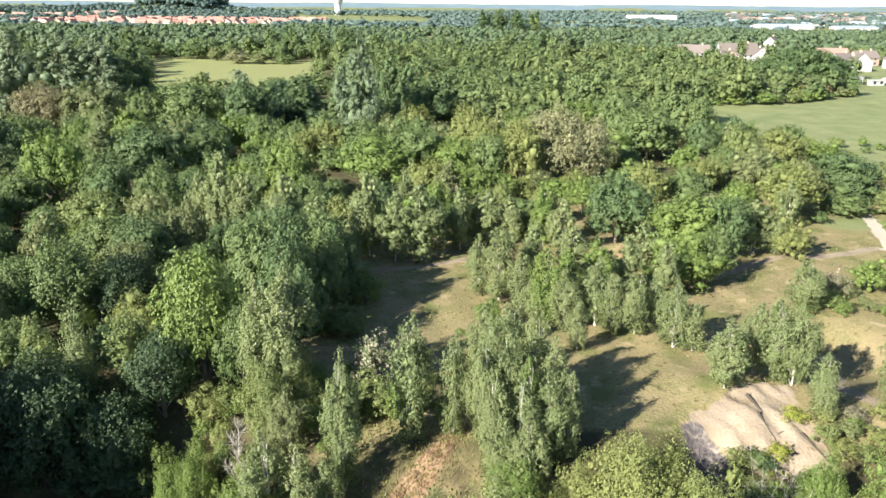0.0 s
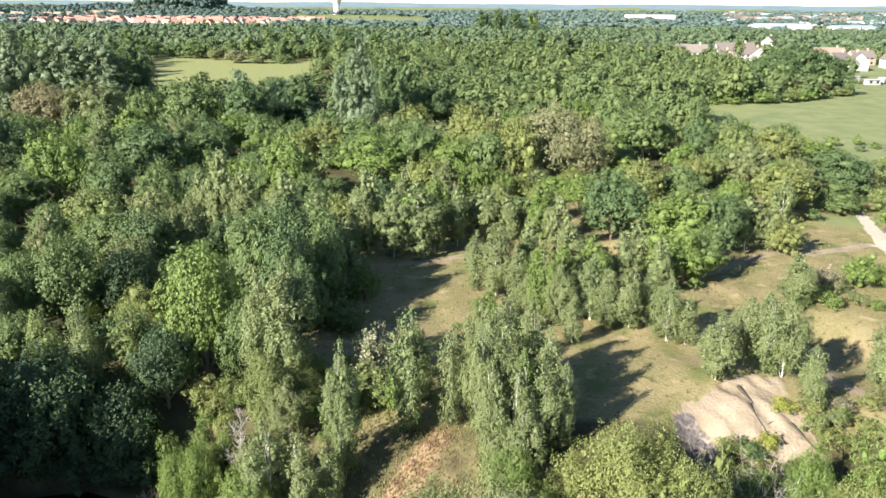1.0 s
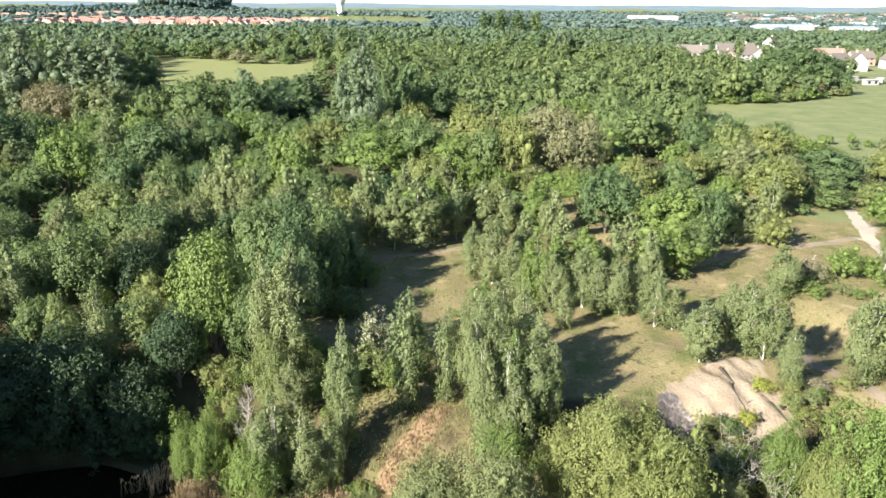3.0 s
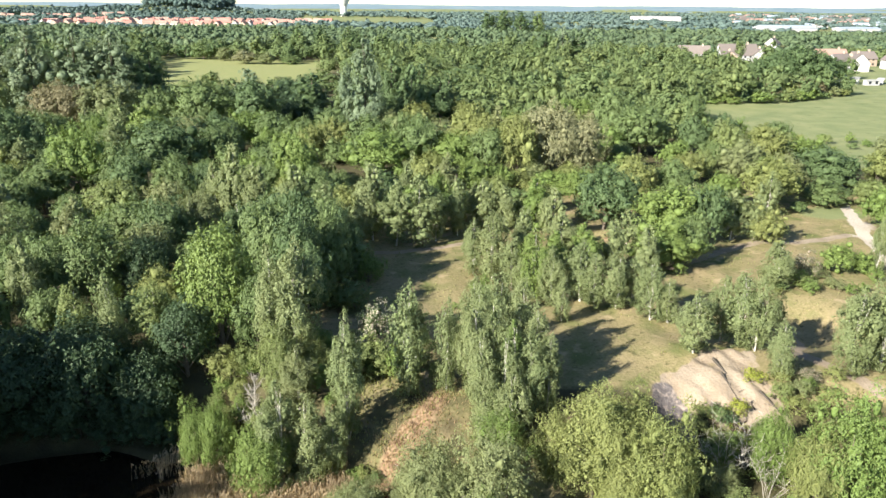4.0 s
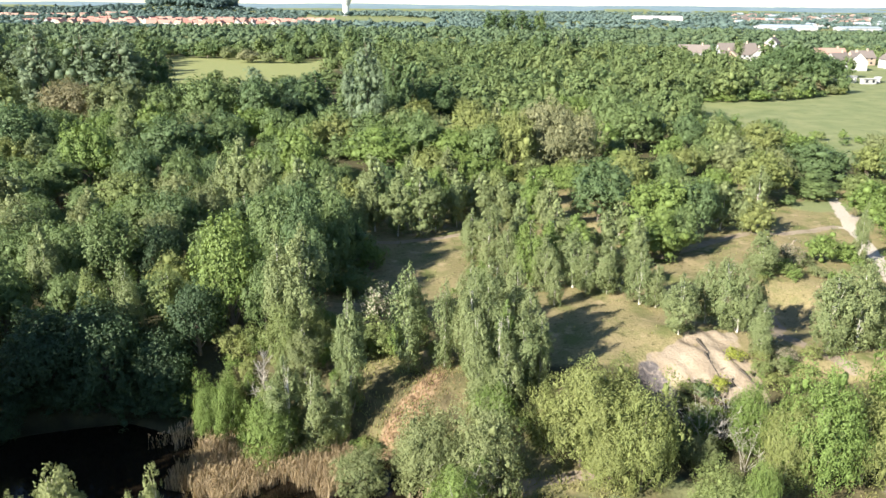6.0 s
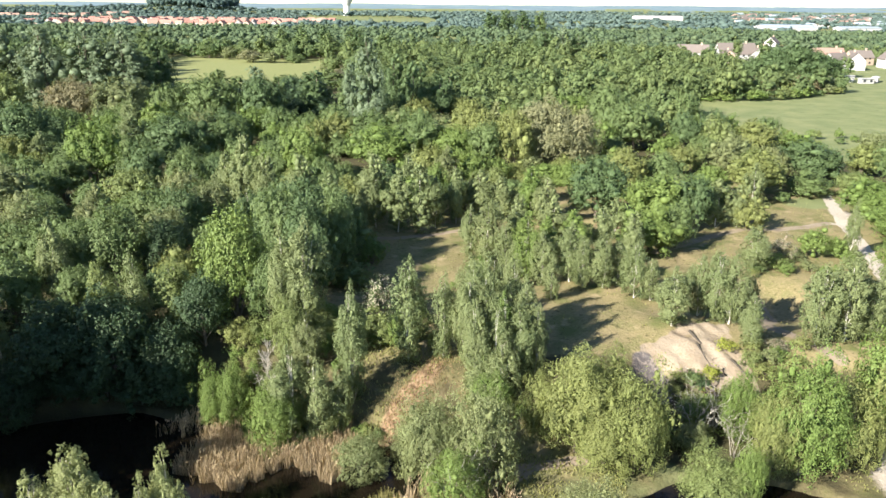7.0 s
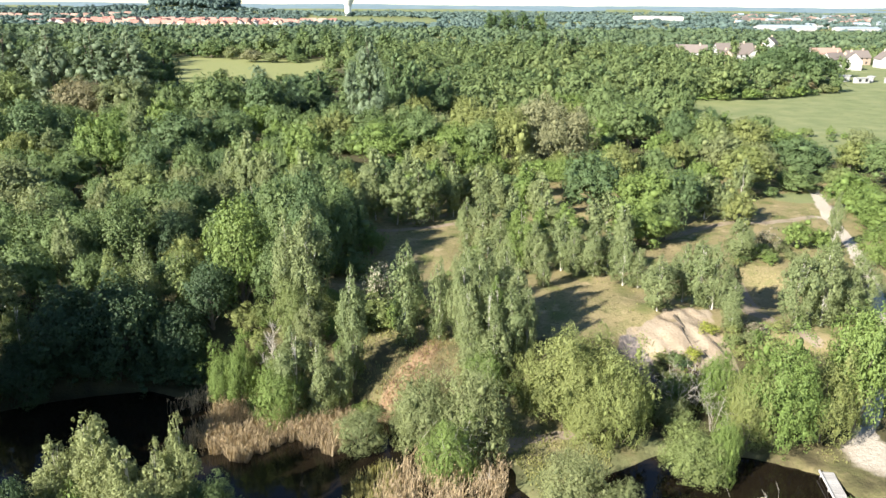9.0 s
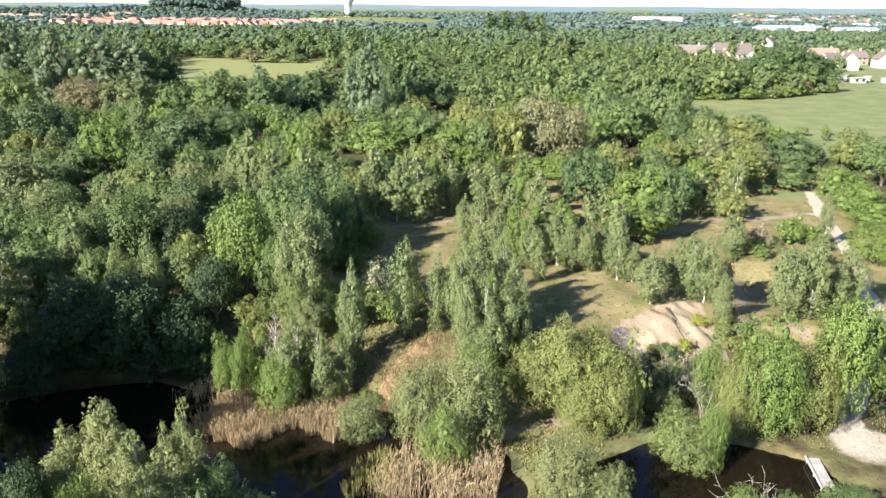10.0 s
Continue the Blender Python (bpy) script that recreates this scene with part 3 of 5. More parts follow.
# heath
plant("birch", "B", -2.2, 57.3, 9.1, 2.8, "heath")
plant("birch", "B", 0.2, 55.9, 9.7, 3.5, "heath")
plant("birch", "B", 2.0, 57.2, 9.6, 3.9, "heath")
plant("birch", "L", 3.6, 55.2, 8.8, 2.9, "heath")
plant("birch", "B", 5.1, 54.3, 8.5, 3.1, "heath")
plant("birch", "B", 3.0, 53.7, 9.0, 3.3, "heath")
plant("birch", "B", 1.1, 53.2, 9.6, 3.3, "heath")
plant("birch", "B", 3.6, 52.4, 7.0, 3.8, "heath")
plant("birch", "B", 2.6, 62.8, 9.6, 4.2, "heath")
plant("birch", "B", 0.9, 60.2, 9.2, 3.8, "heath")
plant("birch", "B", 4.9, 61.4, 9.4, 3.8, "heath")
plant("birch", "B", 5.9, 58.2, 8.6, 3.6, "heath")
plant("birch", "B", 4.4, 59.8, 7.8, 3.6, "heath")
plant("birch", "B", 6.9, 55.4, 7.4, 2.8, "heath")
plant("sallow", "G", -2.6, 44.9, 8.9, 6.2, "heath")
plant("sallow", "G", 1.5, 44.2, 10.9, 7.2, "heath")
plant("sallow", "G", -4.5, 47.0, 5.6, 4.4, "heath")
plant("sallow", "L", -0.3, 40.3, 7.0, 5.5, "heath")
plant("birch", "B", -5.7, 56.7, 10.9, 4.3, "heath")
plant("hawthorn", "H", -9.6, 64.5, 6.0, 4.4, "heath")
plant("birch", "B", -10.5, 52.5, 12.1, 3.6, "heath")
plant("bush", "L", -14.9, 63.1, 3.8, 3.4, "heath")
plant("bush", "Y", -9.3, 60.2, 3.7, 5.1, "heath")
plant("bush", "L", -6.6, 59.2, 4.2, 3.8, "heath")
plant("birch", "B", -16.6, 60.8, 13.1, 4.9, "heath")
plant("birch", "B", -19.1, 61.0, 12.3, 4.6, "heath")
plant("oak", "L", -24.7, 63.3, 13.8, 8.3, "heath")
plant("oak", "O", -21.1, 62.7, 9.8, 5.3, "heath")
plant("birch", "B", -16.0, 49.6, 10.2, 4.5, "heath")
plant("sallow", "L", -17.1, 48.5, 7.5, 5.1, "heath")
plant("birch", "B", -13.5, 49.9, 8.8, 4.1, "heath")
plant("birch", "B", -11.6, 50.4, 7.4, 2.5, "heath")
plant("sallow", "G", -8.7, 45.0, 4.6, 5.0, "heath")
plant("sallow", "L", -23.9, 51.9, 7.6, 3.8, "heath")
plant("sallow", "L", -22.0, 52.0, 7.7, 3.6, "heath")
plant("bush", "L", -19.6, 50.1, 3.4, 2.7, "heath")
# pond
plant("oak", "E", -41.1, 55.7, 10.1, 9.4, "pond")
plant("oak", "E", -35.1, 55.8, 11.7, 9.4, "pond")
plant("oak", "E", -29.6, 55.6, 8.3, 6.8, "pond")
plant("oak", "E", -44.9, 52.1, 6.5, 7.2, "pond")
plant("birch", "Y", -38.4, 61.0, 8.7, 4.4, "pond")
plant("birch", "B", -34.4, 59.9, 10.3, 3.5, "pond")
plant("birch", "Y", -30.9, 61.6, 8.2, 5.0, "pond")
plant("birch", "B", -50.1, 57.5, 12.1, 6.4, "pond")
plant("birch", "B", -46.8, 55.8, 8.0, 3.8, "pond")
plant("oak", "O", -43.0, 74.2, 11.0, 8.6, "pond")
plant("oak", "O", -46.9, 72.8, 9.2, 6.6, "pond")
plant("oak", "E", -38.0, 76.7, 8.0, 7.6, "pond")
plant("oak", "G", -57.0, 79.1, 8.8, 9.4, "pond")
plant("oak", "Y", -62.5, 80.0, 7.4, 7.1, "pond")
plant("oak", "E", -27.3, 60.0, 8.3, 6.4, "pond")
plant("birch", "K", -28.9, 30.6, 9.6, 4.4, "pond")
plant("birch", "K", -26.8, 31.7, 11.2, 4.9, "pond")
plant("birch", "K", -23.5, 29.7, 9.7, 5.0, "pond")
plant("sallow", "K", -24.4, 29.5, 8.6, 6.3, "pond")
plant("sallow", "K", -21.1, 29.4, 7.6, 5.4, "pond")
plant("birch", "K", -25.6, 31.2, 10.2, 3.8, "pond")
plant("birch", "K", -20.3, 32.1, 11.2, 3.2, "pond")
plant("birch", "K", -21.5, 31.0, 9.7, 3.6, "pond")
plant("sallow", "L", -26.4, 26.7, 8.6, 3.8, "pond")
plant("birch", "K", -21.5, 27.9, 7.1, 4.1, "pond")
plant("sallow", "O", -18.3, 31.8, 6.5, 4.8, "pond")
plant("sallow", "O", -14.2, 29.4, 4.9, 3.8, "pond")
plant("oak", "E", -30.5, 27.1, 8.6, 4.4, "pond")
plant("sallow", "L", -30.7, 26.1, 6.5, 3.2, "pond")
# bank
plant("sallow", "W", 10.2, 48.5, 11.2, 8.2, "bank")
plant("sallow", "W", 12.6, 48.4, 10.6, 7.6, "bank")
plant("sallow", "W", 14.9, 45.6, 11.2, 6.7, "bank")
plant("sallow", "W", 7.4, 49.9, 6.9, 4.3, "bank")
plant("sallow", "W", 12.4, 46.0, 8.0, 6.5, "bank")
plant("sallow", "G", 9.6, 34.7, 7.1, 5.5, "bank")
plant("sallow", "G", 13.0, 34.0, 5.9, 4.3, "bank")
plant("sallow", "Y", 20.8, 42.3, 6.4, 6.6, "bank")
plant("sallow", "G", 20.6, 49.0, 3.6, 3.6, "bank")
plant("sallow", "L", 23.1, 41.5, 7.2, 3.0, "bank")
plant("sallow", "L", 29.2, 46.3, 13.0, 8.0, "bank")
plant("sallow", "W", 33.9, 47.6, 10.1, 7.1, "bank")
plant("sallow", "L", 25.7, 52.1, 7.3, 4.3, "bank")
plant("sallow", "W", 26.6, 45.8, 8.4, 4.8, "bank")
plant("oak", "L", 37.9, 49.7, 13.1, 7.2, "bank")
plant("birch", "B", 41.2, 66.2, 9.2, 5.0, "bank")
plant("birch", "B", 44.6, 66.4, 7.6, 4.6, "bank")
plant("birch", "B", 36.5, 62.5, 8.9, 4.2, "bank")
plant("birch", "B", 39.7, 63.4, 9.2, 4.7, "bank")
plant("birch", "B", 42.9, 64.5, 6.3, 3.9, "bank")
plant("sallow", "L", 23.5, 32.8, 4.3, 5.2, "bank")
plant("sallow", "O", 26.7, 32.9, 4.3, 2.4, "bank")
plant("sallow", "O", 32.1, 33.7, 4.5, 6.6, "bank")
plant("bush", "V", 26.6, 60.6, 1.6, 2.6, "bank")
plant("bush", "V", 24.2, 55.4, 2.0, 2.4, "bank")
plant("bush", "Y", 28.6, 58.6, 2.4, 2.5, "bank")
plant("bush", "L", 23.2, 54.2, 2.3, 2.8, "bank")
plant("bush", "W", 21.6, 55.0, 1.5, 2.0, "bank")
plant("bush", "P", 23.9, 55.0, 2.6, 2.2, "bank")
for x, y, h, w, leaf in ((21.3, 57.4, 1.5, 2.4, "W"), (22.6, 56.8, 1.8, 2.6, "O"), (24.4, 57.2, 1.7, 2.2, "V"), (23.5, 56.4, 1.6, 2.2, "E"), (20.6, 56.2, 1.6, 2.2, "W"), (29.4, 60.8, 1.5, 2.4, "W"), (30.6, 59.4, 1.7, 2.8, "G"), (31.8, 61.0, 1.5, 2.6, "N"), (29.8, 57.6, 1.9, 2.8, "W"), (31.6, 57.4, 1.8, 2.6, "Y"), (33.2, 59.0, 1.6, 2.8, "W"), (30.4, 62.8, 1.4, 2.2, "G"), (34.6, 61.4, 1.6, 2.4, "W")):
    plant("hawthorn" if leaf == "N" else "bush", leaf, x, y, h, w, "bank")
# track
plant("birch", "B", 37.9, 86.5, 6.0, 5.0, "track")
plant("hawthorn", "N", 43.2, 91.2, 3.8, 4.3, "track")
plant("sallow", "L", 48.5, 92.8, 4.6, 5.4, "track")
plant("sallow", "L", 51.6, 92.9, 3.2, 3.5, "track")
plant("bush", "Y", 41.9, 86.1, 2.1, 3.2, "track")
plant("birch", "B", 53.0, 91.9, 8.7, 2.2, "track")
plant("sallow", "L", 64.5, 101.9, 6.9, 11.7, "track")
plant("sallow", "L", 57.0, 83.9, 6.8, 8.6, "track")
plant("sallow", "L", 65.2, 113.6, 7.7, 9.8, "track")
plant("sallow", "Y", 70.1, 129.9, 4.7, 6.6, "track")
plant("oak", "O", 81.3, 133.2, 9.5, 12.3, "track")
plant("oak", "D", 66.5, 140.4, 8.9, 14.6, "track")
plant("sallow", "O", 61.8, 129.3, 5.3, 9.9, "track")
plant("oak", "W", 51.4, 126.9, 9.3, 11.4, "track")
plant("sallow", "W", 43.6, 106.2, 6.0, 6.6, "track")
plant("bush", "O", 55.3, 123.6, 2.2, 4.4, "track")
plant("birch", "B", 38.7, 106.9, 7.8, 5.7, "track")
plant("birch", "B", 42.2, 107.2, 6.8, 4.9, "track")
plant("oak", "D", 34.3, 104.1, 9.3, 6.5, "track")
plant("oak", "L", 28.7, 103.6, 9.3, 11.1, "track")
plant("sallow", "L", 25.4, 93.1, 7.1, 9.4, "track")
plant("sallow", "O", 29.7, 95.4, 7.5, 6.1, "track")
plant("oak", "D", 20.3, 110.3, 10.4, 10.7, "track")
plant("oak", "W", 27.7, 126.6, 9.4, 8.7, "track")
plant("oak", "O", 35.3, 129.5, 8.1, 8.8, "track")
# woods
plant("birch", "B", -36.1, 105.9, 13.7, 6.4, "woods")
plant("birch", "B", -40.2, 108.4, 10.4, 4.3, "woods")
plant("birch", "B", -32.6, 105.0, 11.1, 5.7, "woods")
plant("birch", "B", -28.0, 100.1, 8.6, 4.6, "woods")
plant("birch", "B", -25.8, 100.4, 12.1, 6.1, "woods")
plant("birch", "B", -20.9, 96.7, 10.2, 6.3, "woods")
plant("birch", "B", -17.0, 96.0, 7.0, 4.8, "woods")
plant("birch", "B", -15.0, 102.9, 12.0, 6.0, "woods")
plant("birch", "B", -11.3, 100.8, 9.7, 5.5, "woods")
plant("birch", "B", -7.8, 101.1, 10.6, 6.1, "woods")
plant("birch", "B", -5.7, 103.6, 8.3, 3.8, "woods")
plant("birch", "B", -2.5, 106.4, 9.2, 4.2, "woods")
plant("birch", "B", 1.3, 108.8, 8.2, 6.4, "woods")
plant("birch", "B", 4.7, 109.0, 7.3, 4.9, "woods")
plant("birch", "L", 9.6, 109.6, 8.8, 5.8, "woods")
plant("birch", "B", 12.7, 99.7, 5.2, 4.0, "woods")
plant("oak", "L", -31.0, 124.3, 13.2, 9.8, "woods")
plant("oak", "L", -18.4, 141.4, 11.0, 15.7, "woods")
plant("oak", "O", -12.3, 147.9, 12.7, 13.8, "woods")
plant("oak", "L", -3.9, 142.6, 10.2, 10.9, "woods")
plant("oak", "O", 2.1, 142.9, 11.1, 9.7, "woods")
plant("oak", "T", 14.0, 147.9, 16.0, 12.8, "woods", 0)
plant("oak", "T", 21.6, 148.7, 13.4, 10.1, "woods", 0)
plant("oak", "T", 10.6, 148.4, 12.6, 9.0, "woods", 0)
plant("oak", "T", 17.4, 147.2, 14.6, 10.0, "woods", 0)
plant("oak", "W", 8.2, 143.3, 13.6, 9.7, "woods")
plant("oak", "O", 37.7, 171.7, 13.0, 15.4, "woods")
plant("oak", "O", 34.1, 190.3, 14.6, 13.8, "woods")
plant("oak", "D", 49.7, 172.7, 10.0, 9.8, "woods")
plant("oak", "L", 55.3, 183.1, 7.1, 7.4, "woods")
plant("oak", "D", 59.5, 183.5, 9.1, 8.9, "woods")
plant("oak", "W", 63.6, 164.2, 9.3, 12.1, "woods")
plant("poplar", "P2", -26.8, 179.2, 25.8, 10.9, "woods")
plant("poplar", "P2", -33.3, 191.8, 19.0, 7.2, "woods")
plant("poplar", "D", -22.4, 200.0, 20.8, 9.7, "woods")
plant("poplar", "D", -15.1, 200.7, 18.5, 9.7, "woods")
plant("poplar", "D", -7.8, 201.4, 17.0, 9.7, "woods")
plant("poplar", "P2", -144.2, 217.5, 27.9, 17.8, "woods")
plant("poplar", "P2", -127.2, 212.9, 26.5, 15.7, "woods")
plant("poplar", "P2", -114.3, 214.0, 26.9, 17.5, "woods")
plant("poplar", "P2", -104.0, 215.0, 25.3, 15.8, "woods")
plant("poplar", "D", -97.2, 222.4, 22.2, 11.9, "woods")
plant("poplar", "D", -146.5, 231.1, 21.3, 13.2, "woods")
plant("poplar", "P2", -61.9, 203.7, 16.5, 11.6, "woods")
plant("poplar", "O", -55.1, 200.1, 14.2, 9.8, "woods")
plant("oak", "O", -71.7, 195.3, 15.2, 17.6, "woods")
plant("oak", "O", -83.5, 194.1, 12.7, 11.2, "woods")
plant("oak", "G", -96.9, 193.0, 14.3, 17.5, "woods")
plant("oak", "R", -108.0, 189.8, 14.6, 15.5, "woods", 0)
plant("oak", "Y", -124.3, 185.4, 16.3, 14.0, "woods")
plant("oak", "D", -93.0, 141.0, 14.3, 16.0, "woods")
plant("oak", "D", -87.6, 141.5, 11.8, 9.8, "woods")
plant("oak", "L", -68.6, 121.3, 14.1, 10.8, "woods")
plant("oak", "D", -59.9, 137.7, 12.8, 15.5, "woods")
plant("oak", "O", -61.2, 122.0, 11.1, 9.8, "woods")
plant("oak", "O", -52.1, 147.6, 10.8, 11.4, "woods")
plant("oak", "D", -56.9, 115.5, 10.6, 8.3, "woods")
plant("oak", "G", -45.9, 104.1, 8.8, 6.7, "woods")
plant("oak", "Y", -55.2, 105.3, 8.4, 9.7, "woods")
plant("oak", "O", -71.1, 114.2, 8.9, 11.4, "woods")
plant("oak", "G", -72.5, 98.5, 10.5, 12.0, "woods")
plant("oak", "D", -46.7, 123.0, 7.7, 5.4, "woods")
plant("oak", "D", -97.4, 134.7, 12.6, 9.5, "woods")
# heath
plant("sallow", "Y", -17.7, 56.9, 7.2, 4.9, "heath")
plant("birch", "G", -15.3, 54.9, 6.3, 3.6, "heath")
plant("sallow", "W", -15.0, 59.6, 4.6, 3.9, "heath")
plant("bush", "Y", -9.4, 61.3, 3.7, 4.5, "heath")
plant("bush", "L", -14.7, 63.2, 3.2, 3.1, "heath")
plant("sallow", "G", -11.7, 57.6, 4.0, 3.3, "heath")
plant("bush", "Y", -5.3, 63.7, 3.5, 3.6, "heath")
plant("birch", "B", 0.3, 65.0, 8.5, 3.1, "heath")
plant("birch", "B", 3.7, 56.2, 7.7, 2.7, "heath")
plant("sallow", "L", 2.4, 51.8, 5.4, 4.8, "heath")
plant("bush", "L", 22.6, 53.6, 2.6, 2.8, "heath")
plant("bush", "O", 21.0, 53.0, 2.6, 2.7, "heath")
plant("bush", "L", 25.6, 54.4, 2.0, 2.3, "heath")
plant("bush", "G", 32.8, 72.5, 4.8, 2.8, "heath")

# tall unseen trees added beyond the pond's near corner to shade the water
for x, y, h, w in ((-50, 33, 22, 10), (-45.5, 33.5, 19, 9), (-55, 29, 25, 10), (-48, 24, 23, 10), (-60, 38, 24, 9), (-53.5, 37.5, 25, 9), (-57.5, 34, 26, 10), (-63, 32, 26, 10),
                   (-31.5, 16.5, 18.5, 8), (-30, 11, 19, 8), (-35, 9, 21, 8), (-44.5, 40.5, 20.5, 8), (-48, 43, 21.5, 8.5), (-52, 45, 22, 9), (-57, 46, 18, 8)):
    plant("poplar", "D", x, y, h, w, "pond", 1)
for x, y, h, w in ((-57, 58, 11, 9), (-66, 64, 12, 9)):
    plant("oak", "E", x, y, h, w, "pond", 1)

# low E sallows cover the shaded shore, its darkness in their leaf colour
for x, y, h, w in ((-51.5, 58.5, 7, 7), (-54, 62, 8, 8), (-47, 55.3, 4.5, 5.5), (-43.5, 54.6, 4, 5), (-39.5, 55.0, 4.5, 5.5), (-36, 55.0, 4, 5), (-32.5, 55.0, 4.5, 5.5), (-28.5, 54.8, 4, 5)):
    plant("sallow", "E", x, y, h, w, "pond", 1)
for x, y, h, w in ((-60, 76, 9, 8), (-55, 75.5, 8, 8), (-51, 76, 8.5, 8), (-57, 81, 9, 8)):
    plant("oak", "O", x, y, h, w, "woods", 1)
for x, y, h, w in ((-22.6, 58.4, 3.2, 3.4), (-24, 60, 3.0, 3.6), (-21.4, 57, 2.2, 2.6)):
    plant("bush", "W", x, y, h, w, "heath")
# near-shore sallows, mostly out of view, added to lengthen the shade on the pond
for x, y, h, w in ((-15.2, 22.0, 9.5, 5), (-15.6, 27.4, 6.4, 4.5), (-12.5, 24.5, 6.8, 4.5)):
    plant("sallow", "O", x, y, h, w, "pond", 1)

# trees that fill the wood between the landmark ones
KEEP_OUT = [RIGHT_FIELD, [(4, 132), (28, 132), (28, 150), (6, 150)], [(-112, 170), (-96, 170), (-98, 190), (-116, 190)], [(-52, 172), (-30, 178), (-33, 205), (-54, 205)], [(-16, 72), (-16, 100), (2, 102), (4, 92), (1, 84), (3, 76), (6, 60), (-5, 60)], [(2, 60), (2, 76), (26, 76), (34, 70), (34, 60)],
            [(26, 88), (33, 99), (41, 106), (50, 119), (64, 134), (80, 134), (72, 60), (34, 60), (36, 84)], [(19, 103), (24, 103), (24, 108), (19, 108)]]
fill = random.Random(11)
def fill_wood(y0, y1, step, low, high, detail):
    for gy0 in np.arange(y0, y1, step):
        for gx0 in np.arange(-150, 120, step * 1.03):
            x, y = gx0 + fill.uniform(-0.4, 0.4) * step + (step / 2 if int(gy0 / step) % 2 else 0), gy0 + fill.uniform(-0.4, 0.4) * step
            reach = (y + 24) * 0.60 + 6
            if not -reach * 1.12 < x < reach * 0.98 or (y < 84 and x > -19) or any(bool(inside(x, y, q)) for q in KEEP_OUT):
                continue
            if any((x - a) ** 2 + (y - b) ** 2 < (0.34 * (c + low)) ** 2 for a, b, c in PLANTED):
                continue
            pick, size = fill.random(), fill.uniform(low, high) * (0.85 if -12 < x < 90 and y < 165 else 1.0)
            hue = fill.choice("LWLOYWLG" if x > -15 else "OODOWLGO")
            if y < 112 and x > -5:
                plant("birch", fill.choice("BBL"), x, y, fill.uniform(6, 8.5), fill.uniform(4, 5), "woods", 1)
            elif pick < 0.52:
                plant("oak", hue, x, y, size * fill.uniform(0.95, 1.3), size * fill.uniform(0.9, 1.15), "woods", detail)
            elif pick < 0.72:
                plant("sallow", hue, x, y, size * fill.uniform(0.7, 1.0), size * fill.uniform(0.9, 1.2), "woods", detail)
            elif pick < 0.86:
                plant("birch", fill.choice("BBG"), x, y, size * fill.uniform(1.1, 1.5), size * fill.uniform(0.6, 0.75), "woods", 1)
            else:
                plant("bush", fill.choice("LWYGN" if y < 120 else "LWYG"), x, y, fill.uniform(2.2, 3.6), fill.uniform(3.5, 5.5), "woods", 1)


# E sallows fill a shaded hollow in the wood, darkened by leaf colour
for x, y, h, w, leaf in ((8, 136, 5, 7, "W"), (14, 134.5, 4.5, 7.5, "L"), (20, 135.5, 5, 7, "W"), (25.5, 138, 6, 7.5, "O"), (11, 140.5, 5, 7, "G"), (18, 140.5, 5, 7.5, "W"), (4.5, 134, 5.5, 6.5, "L"), (-44, 206, 7, 9, "E"), (-52, 208, 7.5, 10, "E"), (-47, 217, 8, 10, "E"), (-56, 219, 8, 10, "E"), (-60, 231, 8.5, 11, "E"), (-50, 230, 8, 11, "E"), (-55, 243, 9, 12, "E"), (-64, 246, 9, 12, "E"), (-58, 258, 9, 12, "E"), (-66, 262, 9, 12, "E"), (-62, 275, 9, 12, "E"), (-104, 179, 8, 9, "O"), (-100, 174, 8, 9, "O"), (-108, 175, 8, 9, "W")):
    plant("sallow", leaf, x, y, h, w, "woods", 1)
fill_wood(62, 132, 6.3, 5.0, 8.2, 1)
fill_wood(132, 205, 8.2, 6.5, 10.5, 2)


# dark trees along the shaded side of the clearing
for x, y, h, w in ((-20, 76, 12, 7), (-21.5, 83, 12.5, 7.5), (-19.5, 90, 10.5, 7), (-24, 79, 12.5, 8), (-18, 71.5, 9.5, 6), (-25, 88, 11.5, 8), (-17.0, 81, 11, 5.5), (-16.6, 86, 9.5, 5)):
    plant("oak", fill.choice("DO"), x, y, h, w, "clearing", 1)

